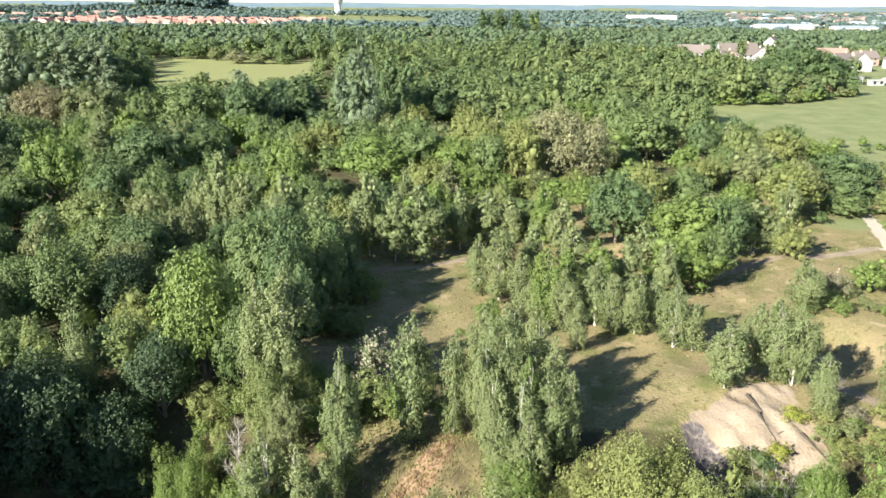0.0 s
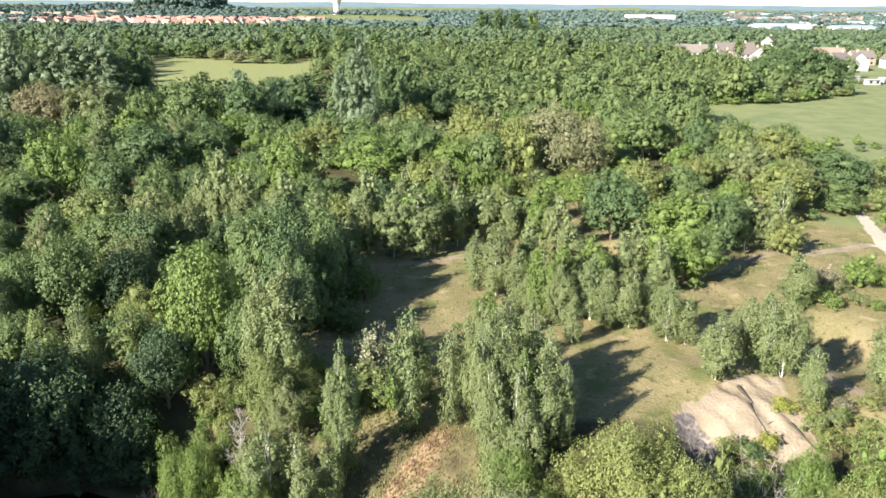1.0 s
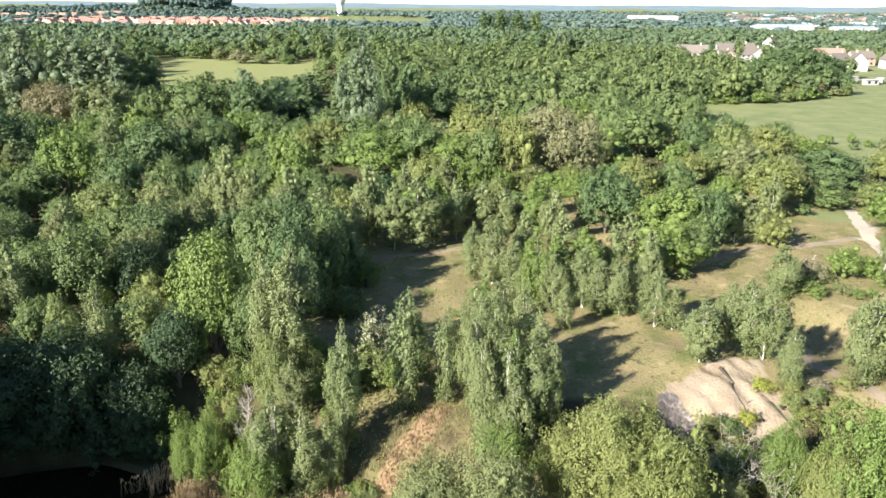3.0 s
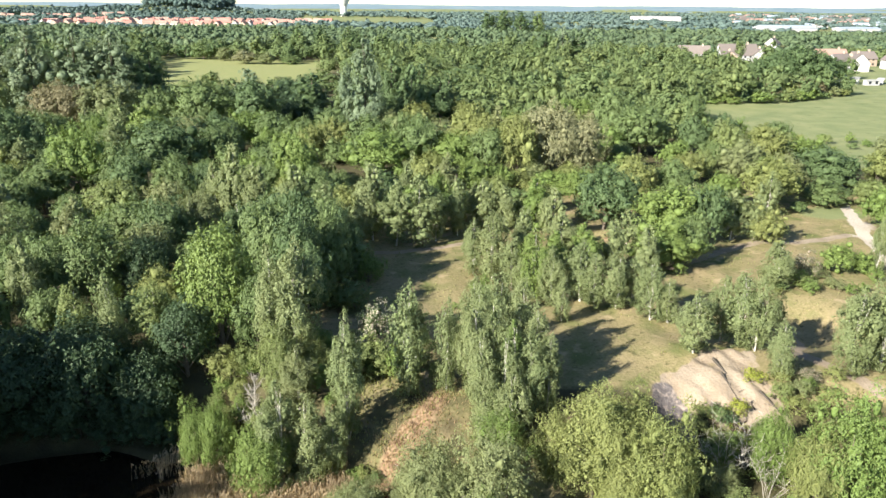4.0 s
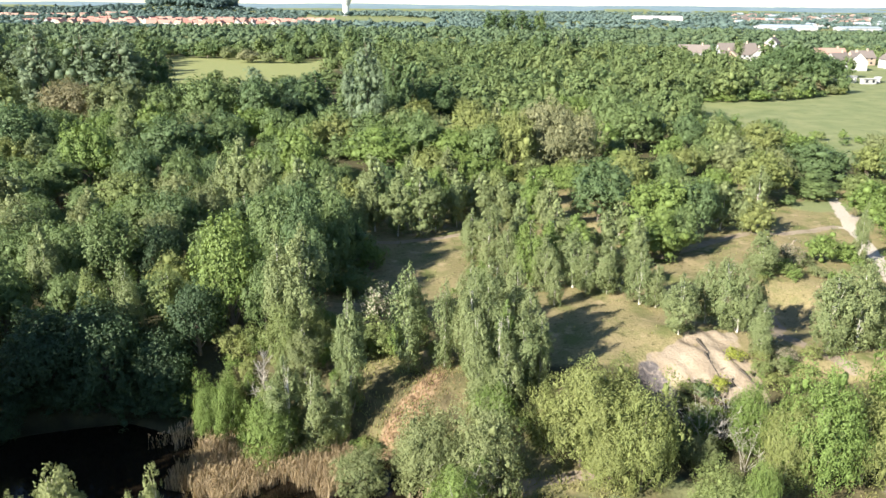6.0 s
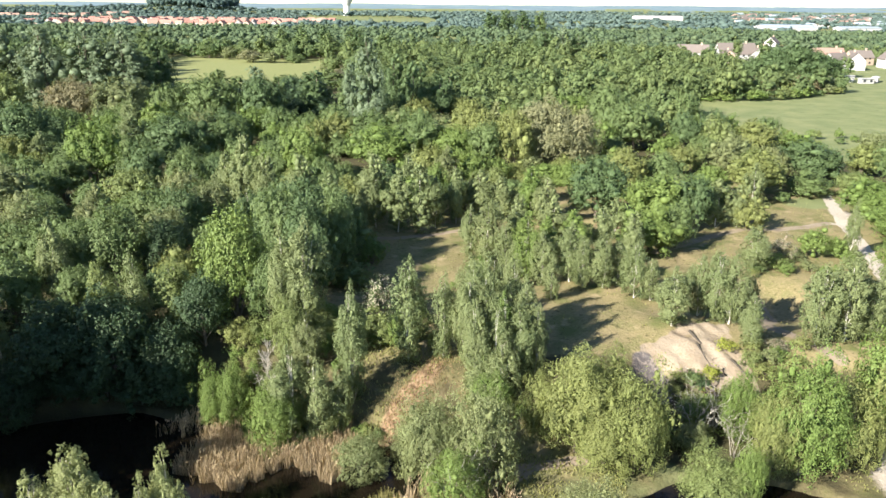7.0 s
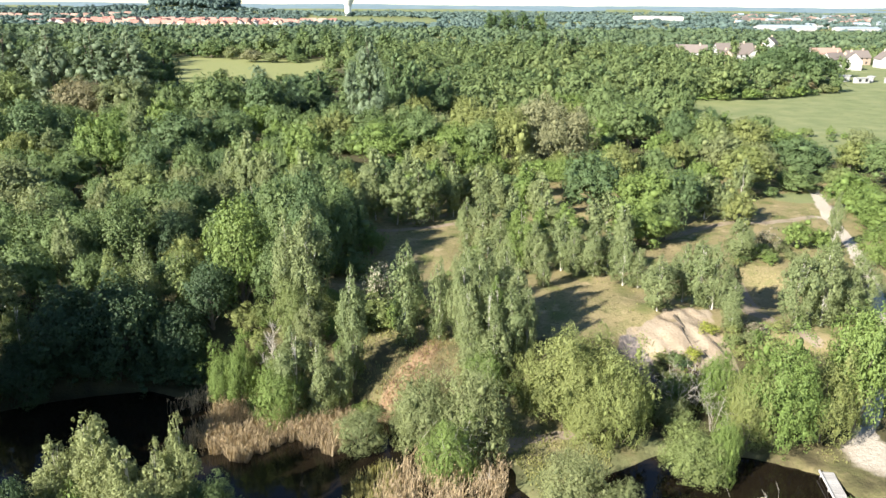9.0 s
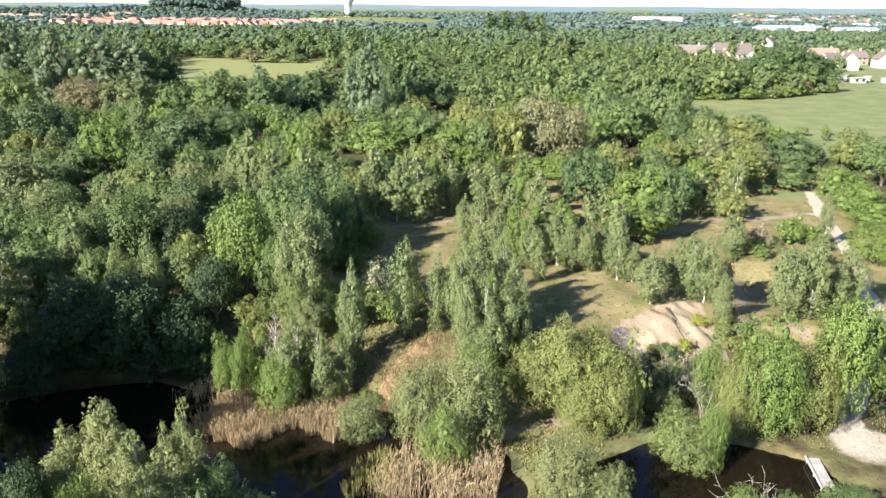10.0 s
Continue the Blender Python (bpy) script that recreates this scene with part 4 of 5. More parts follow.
# landmark trees further off
for kind, leaf, x, y, h, w in (("oak", "D", 125, 349, 12, 15), ("oak", "D", 133, 347, 15.5, 18), ("oak", "D", 141, 348, 17.5, 20), ("oak", "D", 150, 350, 15.5, 18), ("oak", "D", 158, 352, 12, 14), ("sallow", "R", 112, 300, 6, 12), ("sallow", "W", 121, 303, 6, 12),
                               ("sallow", "R", 130, 306, 7, 13), ("sallow", "G", 139, 311, 6, 12), ("poplar", "D", 36, 428, 20, 13), ("poplar", "P2", 46, 432, 22, 14), ("poplar", "D", 55, 436, 18, 13), ("poplar", "O", 30, 436, 17, 12),
                               ("poplar", "D", 10, 880, 24, 22), ("poplar", "D", 28, 884, 27, 22), ("poplar", "D", 46, 880, 25, 22), ("poplar", "O", 66, 884, 24, 20), ("poplar", "O", -95, 480, 15, 16), ("poplar", "D", -75, 478, 17, 16),
                               ("poplar", "O", -112, 484, 16, 16), ("poplar", "O", -58, 476, 16, 16), ("poplar", "P2", -136, 224, 26, 15), ("poplar", "O", -121, 222, 24, 14), ("poplar", "P2", -109, 224, 24, 14), ("poplar", "O", -153, 222, 24, 14), ("poplar", "D", -158, 214, 22, 13), ("poplar", "D", -17, 192, 19, 10), ("poplar", "D", -10, 195, 16, 10), ("poplar", "D", -47, 212, 15, 12), ("oak", "D", -58, 194, 15, 13), ("sallow", "O", -168, 470, 12, 16), ("sallow", "G", -152, 460, 8, 12), ("sallow", "T", -133, 438, 8, 16), ("sallow", "G", -120, 436, 7, 13), ("sallow", "O", -107, 440, 6, 14), ("poplar", "O", -130, 505, 17, 13), ("poplar", "O", -118, 508, 18, 13), ("poplar", "D", -104, 512, 18, 14), ("poplar", "O", -86, 514, 18, 14), ("oak", "O", 95, 292, 7, 12), ("oak", "L", 104, 298, 7, 13)):
    plant(kind, leaf, x, y, h, w, "woods", 2)

# bushes along the far hedge of the green field
for k in range(26):
    x = fill.uniform(79, 150)
    y = np.interp(x, (78, 107, 144, 175), (274, 279, 306, 322)) + fill.uniform(-1, 3)
    plant("bush", fill.choice("LLWYGO"), x, y, fill.uniform(2.5, 4.5), fill.uniform(5, 8), "woods", 1)

# low scrub on the slope above the pond and along the clearing's edge
for x0, x1, y0, y1, n, tall in ((-24, -11, 50, 66, 26, 2.3), (-12, -3, 57, 66, 12, 1.8), (-20, -13, 74, 86, 9, 3.4), (-2, 7, 66, 80, 12, 1.6), (4, 13, 48, 54, 6, 1.5), (18, 27, 50.5, 54.5, 10, 2.0),
                                 (30, 36, 55, 60, 4, 1.4), (-9, 0, 44, 50, 9, 1.3), (88, 130, 152, 200, 40, 2.2), (66, 84, 150, 196, 18, 2.6), (33, 46, 50, 58, 6, 1.2), (37, 52, 84, 93, 12, 2.0), (-13, -8.5, 50, 56, 8, 1.6), (1, 5, 50, 57, 8, 1.7), (-30, -18, 66, 80, 8, 3.0)):
    for k in range(n):
        x, y = fill.uniform(x0, x1), fill.uniform(y0, y1)
        plant("bush", fill.choice("LLYWGO"), x, y, tall * fill.uniform(0.6, 1.3), tall * fill.uniform(0.9, 1.7), "heath")


def far_woods(name, mat, label, spots, cards, size):
    """Distant trees of which none can be counted: crowns of many sprays, one mesh."""
    rng = np.random.default_rng(len(spots))
    allv, allf, tones, base = [], [], [], 0
    for x, y, z, h, w, tone in spots:
        n = 7
        d = unit(rng.normal(0, 1, (n, 3)))
        d[:, 2] = np.abs(d[:, 2]) * 1.2 - 0.3
        c = d * np.array([w * 0.28, w * 0.28, h * 0.3]) * rng.uniform(0.7, 1.1, (n, 1)) + np.array([x, y, z + h * 0.52])
        r = w * rng.uniform(0.15, 0.25, (n, 1)) * np.array([1, 1, 0.8 * min(1.6, h / w + 0.3)])
        v, f = crown_mesh(c, r, np.array([x, y, z + 0.35 * h]), 40, cards, size * w / 9.0, rng, 0.1, 0.75, False, core=0.85, loose=0.2)
        allf.append(f + base)
        base += len(v)
        allv.append(v)
        tones.append(np.full(len(v), tone))
    v = np.concatenate(allv)
    me = array_mesh(name, v, np.concatenate(allf), np.concatenate(tones))
    tagged(link_mesh(name, me, mat), label, "woodland", kind="stuff")


HOUSE_GROUNDS = [[(-66, 200), (-38, 200), (-46, 285), (-72, 285)], [(105, 316), (172, 330), (172, 346), (105, 346)], [(140, 312), (330, 325), (330, 375), (150, 375)], [(-700, 1010), (-255, 1010), (-255, 1230), (-700, 1330)], [(340, 960), (520, 960), (520, 1080), (340, 1080)]]
rng = random.Random(21)


VILLAGE = ((136, 501), (158, 486), (151, 476), (171, 483), (180, 500), (228, 621), (212, 481), (205, 452), (206, 431), (226, 470), (232, 446), (250, 470))


def spots_between(y0, y1, step, h0, h1, w):
    out = []
    y = y0
    while y < y1:
        half = (y + 20) * 0.66
        x = -half * 1.05
        while x < half:
            px, py = x + rng.uniform(-0.45, 0.45) * step, y + rng.uniform(-0.45, 0.45) * step
            x += step
            bare = any(bool(inside(px, py, q)) for q in (RIGHT_FIELD, STRAW_FIELD, HILL_FIELD, *HOUSE_GROUNDS))
            bare = bare or any(abs(px - a) < 19 and -62 < py - b < 12 for a, b in VILLAGE)
            if bare:
                continue
            tone = min(1, max(0, 0.5 + 0.45 * float(waves(px, py, 90, 17)) + 0.15 * smooth(-60, 60, px) + rng.uniform(-0.3, 0.3)))
            hh = rng.uniform(h0, h1)
            if -200 < px < -50 and 200 < py < 335:
                hh *= 0.55
            wide = w * rng.uniform(0.75, 1.3)
            if rng.random() < 0.1:
                hh, wide = hh * 1.45, wide * 0.7
            out.append((px, py, gz(px, py), hh, wide, tone))
        y += step * 0.87
    return out


FAR_CROWNS = {}


def far_crown(kind, number):
    if (kind, number) not in FAR_CROWNS:
        r = np.random.default_rng(len(kind) * 13 + number)
        h, w = SIZES[kind]
        lobes, radii, heart = crown_lobes(kind, r)
        some = r.permutation(len(lobes))[:18]
        count, size, droop, slim, clumps = CARDS[kind]
        v, f = crown_mesh(lobes[some], radii[some] * 1.3, heart, 190, 1050, size * 2.7, r, droop, slim, False, 0.3 * h, 0.62, 0.26)
        side = 0.5 * w / np.percentile(np.hypot(v[:, 0], v[:, 1]), 97)
        FAR_CROWNS[kind, number] = v * (side, side, h / np.percentile(v[:, 2], 99.8)), f
    return FAR_CROWNS[kind, number]


def joined_wood(name, label, spots):
    """The wood whose trees run into one another: turned and scaled crowns, one mesh."""
    verts, faces, tones, base = [], [], [], 0
    for x, y, z, h, wide, tone in spots:
        kind = "poplar" if h > 1.25 * wide else rng.choice(("oak", "oak", "oak", "sallow"))
        v, f = far_crown(kind, rng.randrange(6))
        a = rng.uniform(0, 6.28)
        turn = np.array([[math.cos(a), -math.sin(a), 0], [math.sin(a), math.cos(a), 0], [0, 0, 1]])
        verts.append(v @ turn.T * (wide / SIZES[kind][1], wide / SIZES[kind][1], h / SIZES[kind][0]) + (x, y, z))
        faces.append(f + base)
        tones.append(np.full(len(v), tone))
        base += len(v)
    me = array_mesh(name, np.concatenate(verts), np.concatenate(faces), np.concatenate(tones))
    tagged(link_mesh(name, me, WOODS_LEAF), label, "woodland", kind="stuff")


joined_wood("woodland", "dense mixed green woodland canopy behind the heath", spots_between(203, 330, 10.2, 6.5, 12.5, 11.5))
joined_wood("woodland", "broad green treetops merging into one wood", spots_between(330, 500, 13.5, 7.5, 13, 14))


def belts(y0, y1, gap, w):
    """Hedgerows and tree belts across the view, each of one tone, broken by fields."""
    out, y, k = [], y0, 0
    while y < y1:
        tone, tall, x = rng.random(), rng.uniform(0.75, 1.2), -(y + 20) * 0.68
        while x < (y + 20) * 0.66:
            px, py = x, y + gap * y * (0.5 * float(waves(x, y, 420, 70 + k)) + rng.uniform(-0.22, 0.22))
            wide = w * rng.uniform(0.7, 1.35)
            x += wide * 0.72
            bare = any(bool(inside(px, py, q)) for q in (HILL_FIELD, *HOUSE_GROUNDS)) or any(abs(px - a) < 19 and -62 < py - b < 12 for a, b in VILLAGE)
            if bare or float(waves(px, y, 330, 90 + k)) < -0.28:
                continue
            hump = 1 + 0.45 * float(waves(px, y, 150, 110 + k))
            out.append((px, py, gz(px, py), tall * hump * rng.uniform(6, 9.5), wide, min(1, max(0, tone + rng.uniform(-0.18, 0.18)))))
        y += gap * y
        k += 1
    return out


far_woods("distant_trees", FAR_LEAF, "distant hedgerow trees and copses among fields", belts(500, 950, 0.032, 13), 60, 0.8)
# belts and hilltop wood below have their haze in the leaf colour
far_woods("distant_trees", HAZE_TINT_LEAF, "far tree belts near the horizon", belts(950, 2350, 0.042, 24), 24, 1.2)
hill = [(x, y, gz(x, y), rng.uniform(18, 24), 24, rng.uniform(0.0, 0.3)) for x in np.arange(-632, -500, 12) for y in np.arange(1500, 1650, 18)]
hill += [(x, y, gz(x, y), rng.uniform(11, 16), 20, rng.uniform(0.0, 0.4)) for x in np.arange(-1050, -690, 14) for y in np.arange(1420, 1600, 30)]
hill += [(x, y, gz(x, y), rng.uniform(5, 8), 20, rng.uniform(0.1, 0.6)) for x in np.arange(-760, -330, 17) for y in np.arange(1330, 1480, 36)]
far_woods("hilltop_wood", HAZE_TINT_LEAF, "dark wood on the crest of a distant hill", hill, 100, 1.5)


# ---- reeds, grass ----
def blades(name, spots, mat, label, category, height, width, rng):
    """Upright thin blades with bent tips, one mesh."""
    at = np.array(spots)
    n = len(at)
    ang = rng.uniform(0, 2 * np.pi, n)
    side = np.stack([np.cos(ang), np.sin(ang), 0 * ang], 1)
    hgt = height * rng.uniform(0.55, 1.2, (n, 1))
    tip = at + np.array([0, 0, 1.0]) * hgt + rng.normal(0, 0.16, (n, 3)) * hgt * np.array([1, 1, 0.1])
    wd = width * rng.uniform(0.6, 1.4, (n, 1))
    v = np.stack([at - side * wd, at + side * wd, tip + side * wd * 0.5, tip - side * wd * 0.5], 1).reshape(-1, 3)
    tagged(link_mesh(name, array_mesh(name, v, np.arange(4 * n).reshape(-1, 4)), mat), label, category, kind="stuff")


def plumes(name, spots, mat, label, height, rng):
    """Reeds with a bent stem and a feathery head of four leaning blades, one mesh."""
    at = np.array(spots)
    n = len(at)
    hgt = height * rng.uniform(0.65, 1.25, (n, 1))
    lean = rng.normal(0, 0.13, (n, 3)) * (1, 1, 0) + (0.05, 0.05, 0)
    top = at + hgt * (lean + (0, 0, 1.0))
    quads = []
    for k in range(5):
        a = rng.uniform(0, 6.28, n)
        side = np.stack([np.cos(a), np.sin(a), 0 * a], 1)
        if k == 0:
            foot, tip, w0, w1 = at, top, 0.014, 0.008
        else:
            foot = top - hgt * 0.05 * rng.uniform(0, 2, (n, 1)) * (lean + (0, 0, 1))
            tip = foot + hgt * (0.07 * side * rng.uniform(0.2, 0.9, (n, 1)) + lean * 0.5 + (0, 0, 0.18) * rng.uniform(0.5, 1.3, (n, 1)))
            w0, w1 = 0.022, 0.006
            side = np.cross(unit(tip - foot), rng.normal(0, 1, (n, 3)))
            side = unit(side)
        quads.append(np.stack([foot - side * w0, foot + side * w0, tip + side * w1, tip - side * w1], 1).reshape(-1, 3))
    v = np.concatenate(quads)
    tagged(link_mesh(name, array_mesh(name, v, np.arange(len(v)).reshape(-1, 4)), mat), label, "reeds", kind="stuff")


nr = np.random.default_rng(8)


def bed(poly, count, low=-5.5):
    pts = []
    x0, x1 = min(p[0] for p in poly), max(p[0] for p in poly)
    y0, y1 = min(p[1] for p in poly), max(p[1] for p in poly)
    while len(pts) < count:
        x, y = nr.uniform(x0 - 1, x1 + 1, 4000), nr.uniform(y0 - 1, y1 + 1, 4000)
        ok = inside(x + 0.9 * waves(x, y, 2.2, 33), y + 0.9 * waves(x, y, 2.0, 34), poly) & (waves(x, y, 3.2, 31) + nr.uniform(-0.5, 0.9, 4000) > 0.0)
        pts += list(zip(x[ok], y[ok], np.maximum(ground_z(x[ok], y[ok]), low)))
    return pts[:count]


SHORE_BED = [(-25, 44), (-24, 51), (-18, 50.8), (-11, 51.3), (-8.5, 46.5), (-11, 43), (-15.5, 45.5), (-19, 41.5)]
NEAR_BED = [(-7.0, 34), (-6.4, 38), (-4.2, 42.0), (-2, 43.4), (4.2, 42.6), (4.6, 38), (3.6, 34)]
blades("reed_bed", bed(SHORE_BED, 12000), REED, "dense tan reed bed at the pond edge", "reeds", 1.15, 0.02, nr)
plumes("reed_heads", bed(SHORE_BED, 1500), REED_PALE, "tan feathery reed heads beside dark water", 1.25, nr)
blades("reed_bed", bed(NEAR_BED, 1700), REED, "brown dry reeds standing in the pond", "reeds", 1.0, 0.022, nr)
plumes("reed_heads", bed(NEAR_BED, 1500), REED_PALE, "pale feathery reed heads above the water", 1.55, nr)
blades("sedge", bed([(-8.6, 35), (-8.0, 40), (-5.5, 42), (-4.5, 38), (-5, 35)], 900), GRASS, "olive green sedge at the reed bed's edge", "sedge", 1.0, 0.03, nr)
plumes("reed_heads", bed([(-29, 50), (-26, 53), (-20, 52.2), (-20, 50.6), (-25, 50)], 420), REED_PALE, "pale reeds along the dark shore", 1.2, nr)
gpts = []
for x0, x1, y0, y1, n in ((4, 14, 33, 48, 5000), (-12, 6, 45, 60, 7000), (-16, 60, 60, 128, 4000), (33, 48, 44, 60, 3000)):
    x, y = nr.uniform(x0, x1, n), nr.uniform(y0, y1, n)
    ok = (waves(x, y, 5, 41) + nr.uniform(-0.6, 0.6, n) > 0.05) & (ground_z(x, y) > -5.2) & (near_line(x, y, TRACK) > 2.0) & (np.hypot((x - 23) / 9, (y - 61) / 4.5) > 1)
    gpts += list(zip(x[ok], y[ok], ground_z(x[ok], y[ok])))
bx, by = nr.normal(0, 1.5, 2600), nr.uniform(47, 57.5, 2600)
bx = bx - 5.0 + 0.62 * (by - 53)
blades("bracken", list(zip(bx, by, ground_z(bx, by))), BRACKEN, "rusty dead bracken on the dry slope", "bracken", 0.24, 0.02, nr)
blades("grass_tufts", gpts, GRASS, "sparse dry grass tufts on the heath", "grass", 0.22, 0.06, nr)


# ---- single things near the pond and the sand bank ----
def dead_tree(x, y, h):
    r = np.random.default_rng(3)
    tree = new("dead_tree")
    tree.location = (x, y, gz(x, y))
    stem = bent((0, 0, -0.3), (0.2, 0.1, h), 0, r, 9, 0.05)
    link_mesh("trunk", tubes_mesh("trunk", [(stem, np.linspace(0.10, 0.02, 9))]), DEAD_WOOD, tree)
    for i in range(30):
        u = r.uniform(0.2, 0.95)
        s = np.array(stem[int(u * 8)])
        a, ln = r.uniform(0, 6.28), (1.25 - u) * h * 0.40 * r.uniform(0.6, 1.1)
        e = s + np.array([math.cos(a) * ln * 0.5, math.sin(a) * ln * 0.5, ln * 0.9])
        runs = [(bent(s, e, 0.05, r, 5, 0.1), np.linspace(0.032, 0.010, 5))]
        for k in range(7):
            q = s + (e - s) * r.uniform(0.35, 0.95)
            runs.append((bent(q, q + r.normal(0, 0.28, 3) + np.array([0, 0, 0.4]), 0, r, 3, 0.1), (0.018, 0.014, 0.008)))
        link_mesh("branch", tubes_mesh("branch", runs, 4), DEAD_WOOD, tree)
    tagged(tree, "bare bleached dead tree standing among green scrub", "tree")


dead_tree(-18.9, 53.0, 6.6)


def twigs(x, y, h, n, seed, name="dead_shrub"):
    r = np.random.default_rng(seed)
    thing = new(name)
    thing.location = (x, y, gz(x, y))
    for i in range(n):
        e = np.array([r.normal(0, h * 0.4), r.normal(0, h * 0.4), h * r.uniform(0.5, 1)])
        runs = [(bent((r.normal(0, 0.2), r.normal(0, 0.2), -0.1), e, 0.1, r, 5, 0.08), np.linspace(0.018, 0.007, 5))]
        for k in range(9):
            q = e * r.uniform(0.4, 1)
            runs.append((bent(q, q + r.normal(0, 0.35, 3) + np.array([0, 0, 0.25]), 0, r, 3, 0.1), (0.016, 0.013, 0.008)))
        link_mesh("branch", tubes_mesh("branch", runs, 4), DEAD_WOOD, thing)
    tagged(thing, "leafless grey shrub of tangled dead branches", "shrub")


twigs(21.4, 52.2, 5.0, 22, 1)
twigs(23.8, 52.8, 4.4, 18, 2)
twigs(24.5, 48.8, 4.2, 12, 3)
twigs(25.2, 33.6, 4.0, 34, 4)
twigs(0.4, 41.6, 6.6, 24, 5)


def log(x0, y0, x1, y1, r0):
    r = np.random.default_rng(int(x0 * 10))
    thing = new("fallen_log")
    thing.location = (x0, y0, gz(x0, y0) + r0 * 0.6)
    d = np.array([x1 - x0, y1 - y0, gz(x1, y1) - gz(x0, y0)])
    link_mesh("stem", tubes_mesh("stem", [(bent((0, 0, 0), d, 0.05, r, 7, 0.03), np.linspace(r0, r0 * 0.4, 7))], 8), LOG_BARK, thing)
    for k in range(4):
        q = d * r.uniform(0.5, 0.95)
        link_mesh("branch", tubes_mesh("branch", [(bent(q, q + r.normal(0, 0.5, 3) + np.array([0, 0, 0.3]), 0, r, 4, 0.1), np.linspace(0.05, 0.02, 4))], 5), BARK, thing)
    tagged(thing, "dark fallen log lying on pale sand", "log", "fallen logs")


log(23.8, 63.9, 26.0, 57.6, 0.17)
log(23.9, 61.4, 24.9, 57.6, 0.13)
log(26.9, 59.4, 28.4, 57.0, 0.13)


def platform(x, y, turn):
    """A fishing platform: planks across two bearers on posts, with a pale edge board."""
    thing = new("fishing_platform")
    thing.matrix_world = pose(x, y, -4.95, 0, 0, turn)
    for sx in (-0.45, 0.45):
        bm = bmesh.new()
        box(bm, sx - 0.05, -2.3, -0.22, sx + 0.05, 2.3, -0.05)
        part("bearer", bm, PLANK, thing)
        for sy in (-2.1, 0, 2.1):
            bm = bmesh.new()
            bmesh.ops.create_cone(bm, cap_ends=True, segments=8, radius1=0.06, radius2=0.06, depth=1.2, matrix=Matrix.Translation((sx, sy, -0.7)))
            part("post", bm, PLANK, thing)
    bm = bmesh.new()
    box(bm, -0.62, -2.3, -0.04, -0.53, 2.3, 0.14)
    part("edge_board", bm, WHITE_WALL, thing, "pale edge board")
    bm = bmesh.new()
    box(bm, -0.52, -0.065, -0.045, 0.6, 0.065, 0.0)
    bmesh.ops.bevel(bm, geom=bm.edges[:], offset=0.006, segments=1, affect="EDGES")
    first = part("plank", bm, PLANK, thing)
    first.location.y = -2.2
    for i in range(1, 31):
        ob = link_mesh("plank", first.data, PLANK, thing)
        ob.location = (0, -2.2 + i * 0.146, 0.004 * ((i * 7) % 3))
    tagged(thing, "weathered grey plank fishing platform on the pond shore", "platform")


platform(32.3, 40.4, -6)


# ---- houses and far buildings ----
def house(name, x, y, w, d, h, pitch, turn, wall, roof, label, windows=True, chimney=True, hip=False, category="house", group=""):
    thing = new(name)
    thing.matrix_world = pose(x, y, gz(x, y) - 0.2, 0, 0, turn)
    rise = d / 2 * math.tan(radians(pitch))
    bm = bmesh.new()
    box(bm, -w / 2, -d / 2, 0, w / 2, d / 2, h)
    for sx in (-w / 2, w / 2):
        if not hip:
            v = [bm.verts.new(p) for p in ((sx, -d / 2, h), (sx, d / 2, h), (sx, 0, h + rise))]
            bm.faces.new(v)
    part("wall", bm, wall, thing)
    bm = bmesh.new()
    o, t = 0.35, 0.18
    rx = w / 2 + o if not hip else w / 2 - d / 2 * 0.7
    for sgn in (-1, 1):
        e = [(-w / 2 - o, sgn * (d / 2 + o), h - o * math.tan(radians(pitch))), (w / 2 + o, sgn * (d / 2 + o), h - o * math.tan(radians(pitch))), (rx, 0, h + rise), (-rx, 0, h + rise)]
        lo = [bm.verts.new(p) for p in e]
        hi = [bm.verts.new((p[0], p[1], p[2] + t)) for p in e]
        bm.faces.new(hi)
        bm.faces.new(lo[::-1])
        for i in range(4):
            bm.faces.new((lo[i], lo[(i + 1) % 4], hi[(i + 1) % 4], hi[i]))
    if hip:
        for sgn in (-1, 1):
            k = h - o * math.tan(radians(pitch)) + t
            bm.faces.new([bm.verts.new(p) for p in ((sgn * (w / 2 + o), -d / 2 - o, k), (sgn * (w / 2 + o), d / 2 + o, k), (sgn * rx, 0, h + rise + t))])
    part("roof", bm, roof, thing)
    if chimney:
        bm = bmesh.new()
        box(bm, w * 0.25, -0.5, h + rise * 0.6, w * 0.25 + 0.9, 0.5, h + rise + 1.3)
        part("chimney", bm, BRICK_WALL, thing)
    if windows:
        for row in range(2 if h > 4.2 else 1):
            for k in range(int(w // 3.2)):
                bm = bmesh.new()
                wx, wz = -w / 2 + 1.8 + k * 3.2, 0.9 + row * 2.6
                box(bm, wx - 0.6, -d / 2 - 0.03, wz, wx + 0.6, -d / 2 + 0.1, wz + 1.2)
                part("window", bm, PANE, thing)
    tagged(thing, label, category, group)
    return thing


house("house", 136, 501, 19, 10, 5.0, 42, -8, WHITE_WALL, BROWN_ROOF, "white rendered house with a steep brown tiled roof", group="village houses")
house("house", 158, 486, 23, 13, 5.0, 44, 4, WHITE_WALL, BROWN_ROOF, "large house with a broad brown tiled roof", group="village houses")
house("house", 151, 476, 7, 9, 3.6, 42, 86, BRICK_WALL, BROWN_ROOF, "low brown gabled house wing beside garden trees", group="village houses")
house("house", 171, 483, 10, 8, 5.4, 40, 80, WHITE_WALL, BROWN_ROOF, "bright white gabled house beside a brown roof", group="village houses")
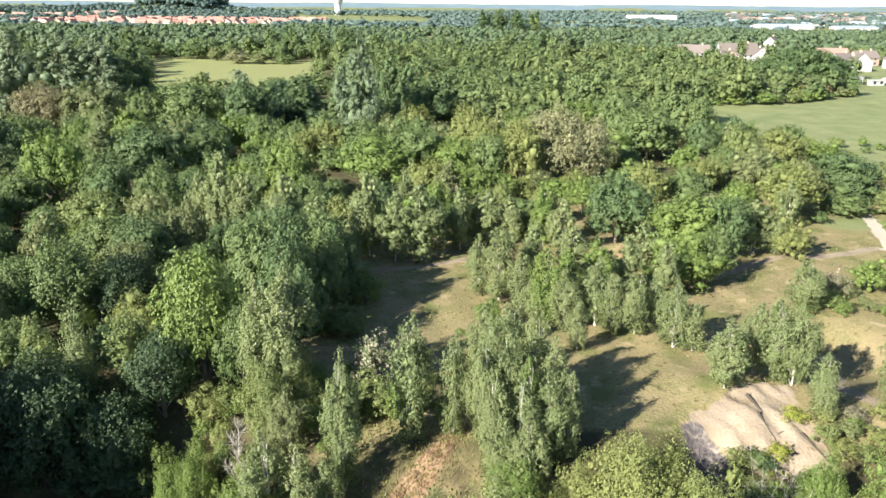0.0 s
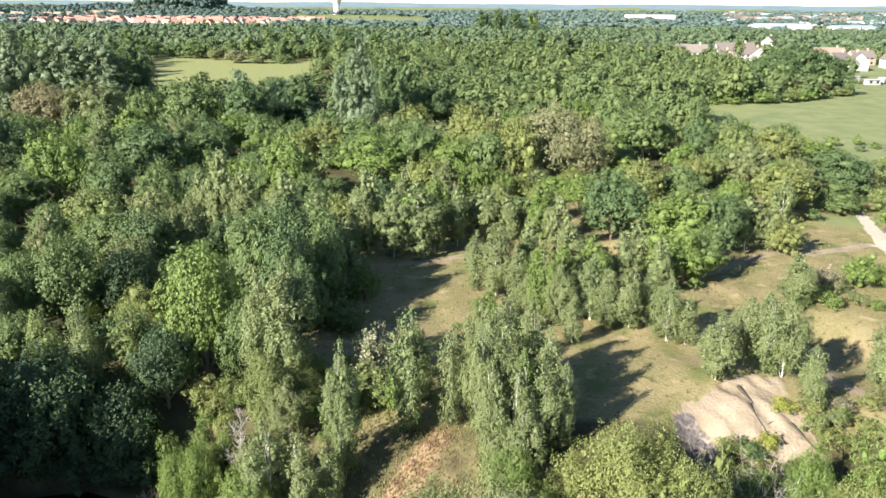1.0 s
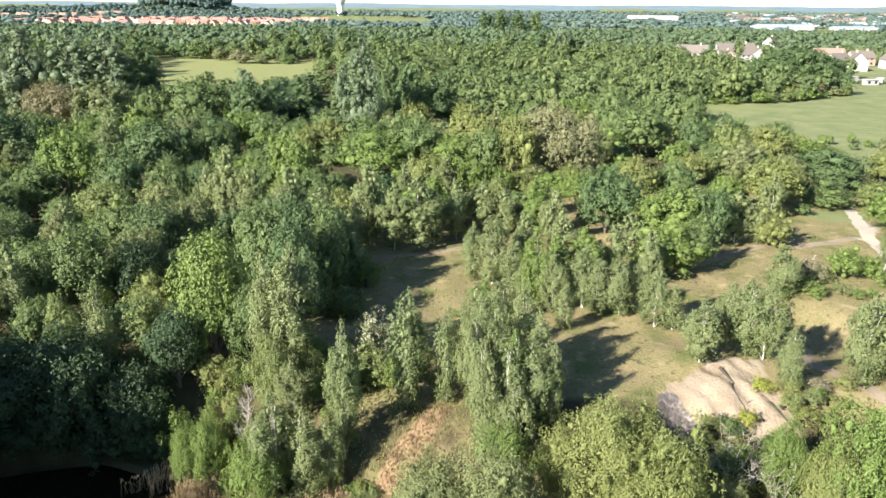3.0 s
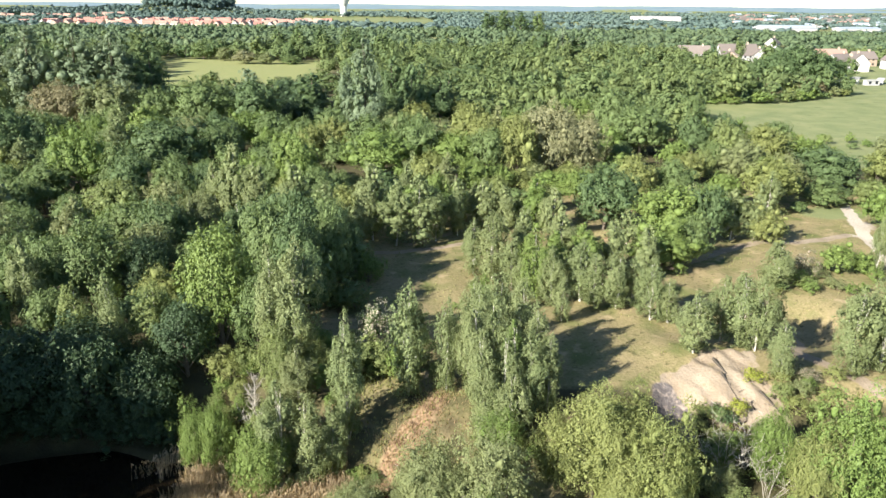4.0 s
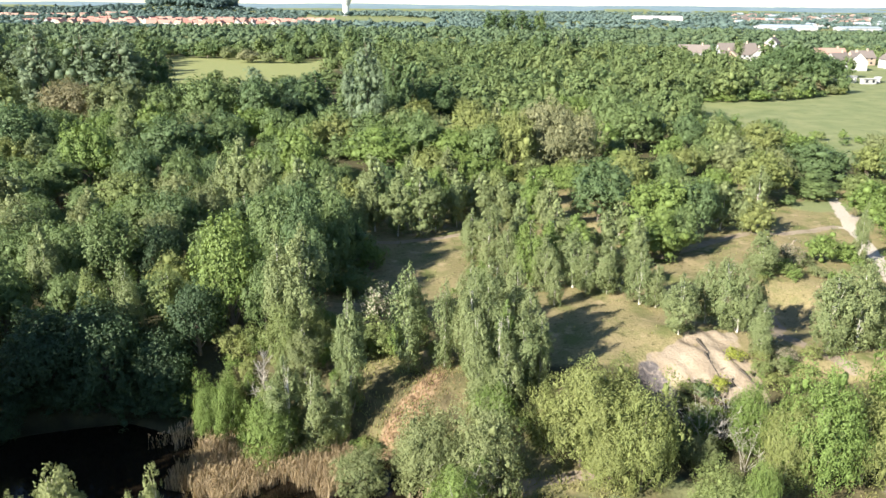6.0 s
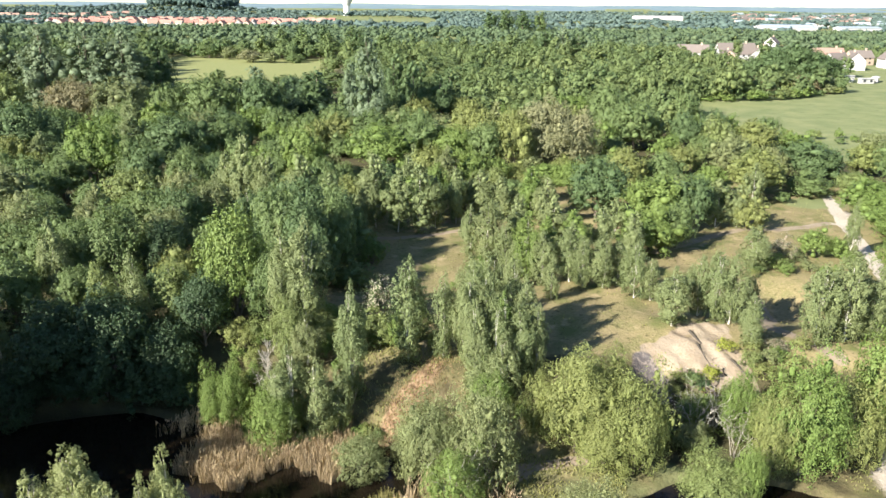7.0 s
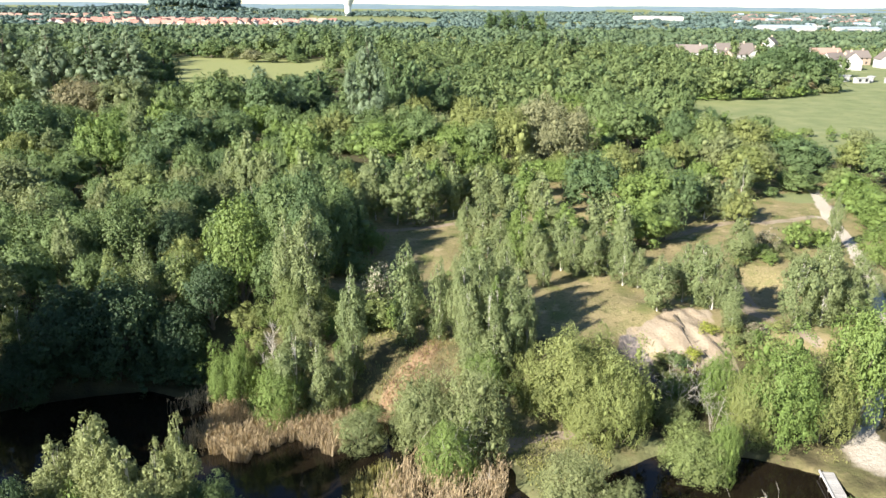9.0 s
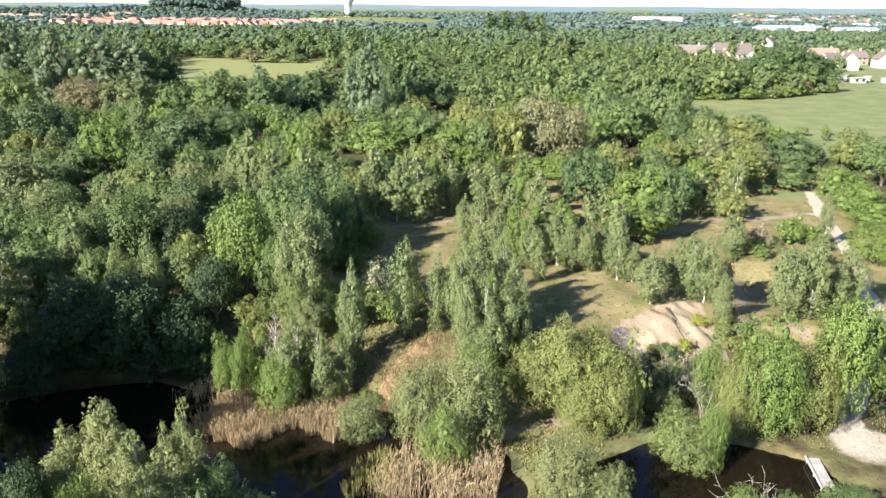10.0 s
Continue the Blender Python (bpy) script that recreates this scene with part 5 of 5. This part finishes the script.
house("house", 180, 500, 12, 8, 5.4, 42, 70, WHITE_WALL, BROWN_ROOF, "white gabled house with brown roof behind trees", group="village houses")
house("house", 228, 621, 15, 9, 6, 42, 60, WHITE_WALL, BROWN_ROOF, "white house with dark roof further off", group="village houses")
house("house", 212, 481, 18, 9, 5.2, 42, 2, WHITE_WALL, ORANGE_ROOF, "white house with an orange tiled roof", group="village houses")
house("house", 205, 452, 13, 9, 4.2, 40, 30, WHITE_WALL, BROWN_ROOF, "low white house with brown roof", group="village houses")
house("house", 206, 431, 11, 9, 5.2, 44, 78, WHITE_WALL, BROWN_ROOF, "white house whose gable faces the heath", group="village houses")
house("house", 226, 470, 14, 9, 4.6, 40, 10, BRICK_WALL, BROWN_ROOF, "brick house with brown roof", group="village houses")
house("house", 232, 446, 11, 9, 5.2, 42, 84, WHITE_WALL, BROWN_ROOF, "white gabled house with a tan roof edge", group="village houses")
house("house", 250, 470, 14, 9, 5.0, 42, 15, WHITE_WALL, BROWN_ROOF, "pale house beside garden trees", group="village houses")
for k, (x, y, tn) in enumerate(((163, 352, 20), (169, 357, -30), (176, 352, 10), (183, 358, 60), (190, 352, 0), (172, 363, 5))):
    house("caravan", x, y, 6.5, 2.4, 2.5, 6, tn, WHITE_WALL, WHITE_WALL, "white static caravan behind the green field", chimney=False, category="caravan", group="caravans")
town = random.Random(9)
for row in range(9):
    for col in range(24):
        x, y = -640 + col * 16.5 + town.uniform(-4, 4) + row * 3, 1030 + row * 26 + town.uniform(-5, 5) + (640 - col * 16) * 0.04
        if town.random() < 0.3:
            continue
        house("house", x, y, town.uniform(9, 14), 8, 5.2, 40, town.choice((0, 5, 90, 80, -10)), town.choice((WHITE_WALL, BRICK_WALL, BRICK_WALL)), town.choice((RED_ROOF, RED_ROOF, ORANGE_ROOF)),
              "small distant house with a red tiled roof", False, False, group="distant red-roofed houses")
for k in range(26):
    x = -960 + k * 13 + town.uniform(-4, 4)
    house("house", x, 1390 + town.uniform(-15, 15), 12, 8, 5.2, 40, town.choice((0, 90, 10)), BRICK_WALL, ORANGE_ROOF, "small distant house with an orange roof", False, False, group="distant red-roofed houses")
for k in range(46):
    a, dist = town.uniform(0.30, 0.52), town.uniform(1150, 2100)
    house("house", a * dist, dist, town.uniform(12, 30), 12, 5.5, 30, town.choice((0, 20, 90)), town.choice((WHITE_WALL, BRICK_WALL)), town.choice((BROWN_ROOF, METAL_ROOF, ORANGE_ROOF)),
          "pale distant building among trees", False, False, category="building", group="distant town buildings")
house("warehouse", 372, 985, 62, 40, 8, 8, 4, WHITE_WALL, METAL_ROOF, "wide warehouse with a pale blue metal roof", False, False, category="warehouse")
house("warehouse", 470, 1010, 50, 24, 7, 8, 4, WHITE_WALL, METAL_ROOF, "long pale warehouse among trees", False, False, category="warehouse")
house("warehouse", 345, 1580, 92, 30, 9, 6, 2, WHITE_WALL, WHITE_WALL, "long white distant factory shed", False, False, category="warehouse")
house("warehouse", 560, 1560, 150, 30, 6, 6, 3, BRICK_WALL, ORANGE_ROOF, "long tan distant industrial shed", False, False, category="warehouse")


def water_tower(x, y):
    thing = new("water_tower")
    thing.location = (x, y, gz(x, y) - 0.5)
    for name, prof in (("shaft", ((7.0, 0), (6.4, 14), (6.6, 20))), ("tank", ((6.7, 20), (12.5, 32), (13.0, 38), (11.5, 40.5), (0.5, 42)))):
        bm = bmesh.new()
        rings = [[bm.verts.new((r * math.cos(a), r * math.sin(a), z)) for a in np.linspace(0, 2 * np.pi, 32, endpoint=False)] for r, z in prof]
        for lo, hi in zip(rings, rings[1:]):
            for i in range(32):
                f = bm.faces.new((lo[i], lo[(i + 1) % 32], hi[(i + 1) % 32], hi[i]))
                f.smooth = True
        part(name, bm, CONCRETE, thing)
    tagged(thing, "white concrete water tower on the horizon", "tower")


water_tower(-269, 1580)


def distant_ridge():
    """Low ridges at the skyline, far behind everything, with blue haze put into their colour."""
    xs2, rows2 = np.linspace(-4200, 4200, 240), ((2500, 0, -6), (3000, 1, 8), (3600, 2, 15), (4200, 3, 22), (4600, 4, 21))
    verts, faces = [], []
    for j, (y, s, z) in enumerate(rows2):
        for x in xs2:
            verts.append((x, y, z + 6.5 * float(waves(x, y, 700, 50 + s)) + 2.5 * float(waves(x, y, 160, 60 + s))))
    n = len(xs2)
    for j in range(len(rows2) - 1):
        faces += [(j * n + i, j * n + i + 1, (j + 1) * n + i + 1, (j + 1) * n + i) for i in range(n - 1)]
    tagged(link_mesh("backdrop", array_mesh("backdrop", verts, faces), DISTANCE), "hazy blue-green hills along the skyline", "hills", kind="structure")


distant_ridge()
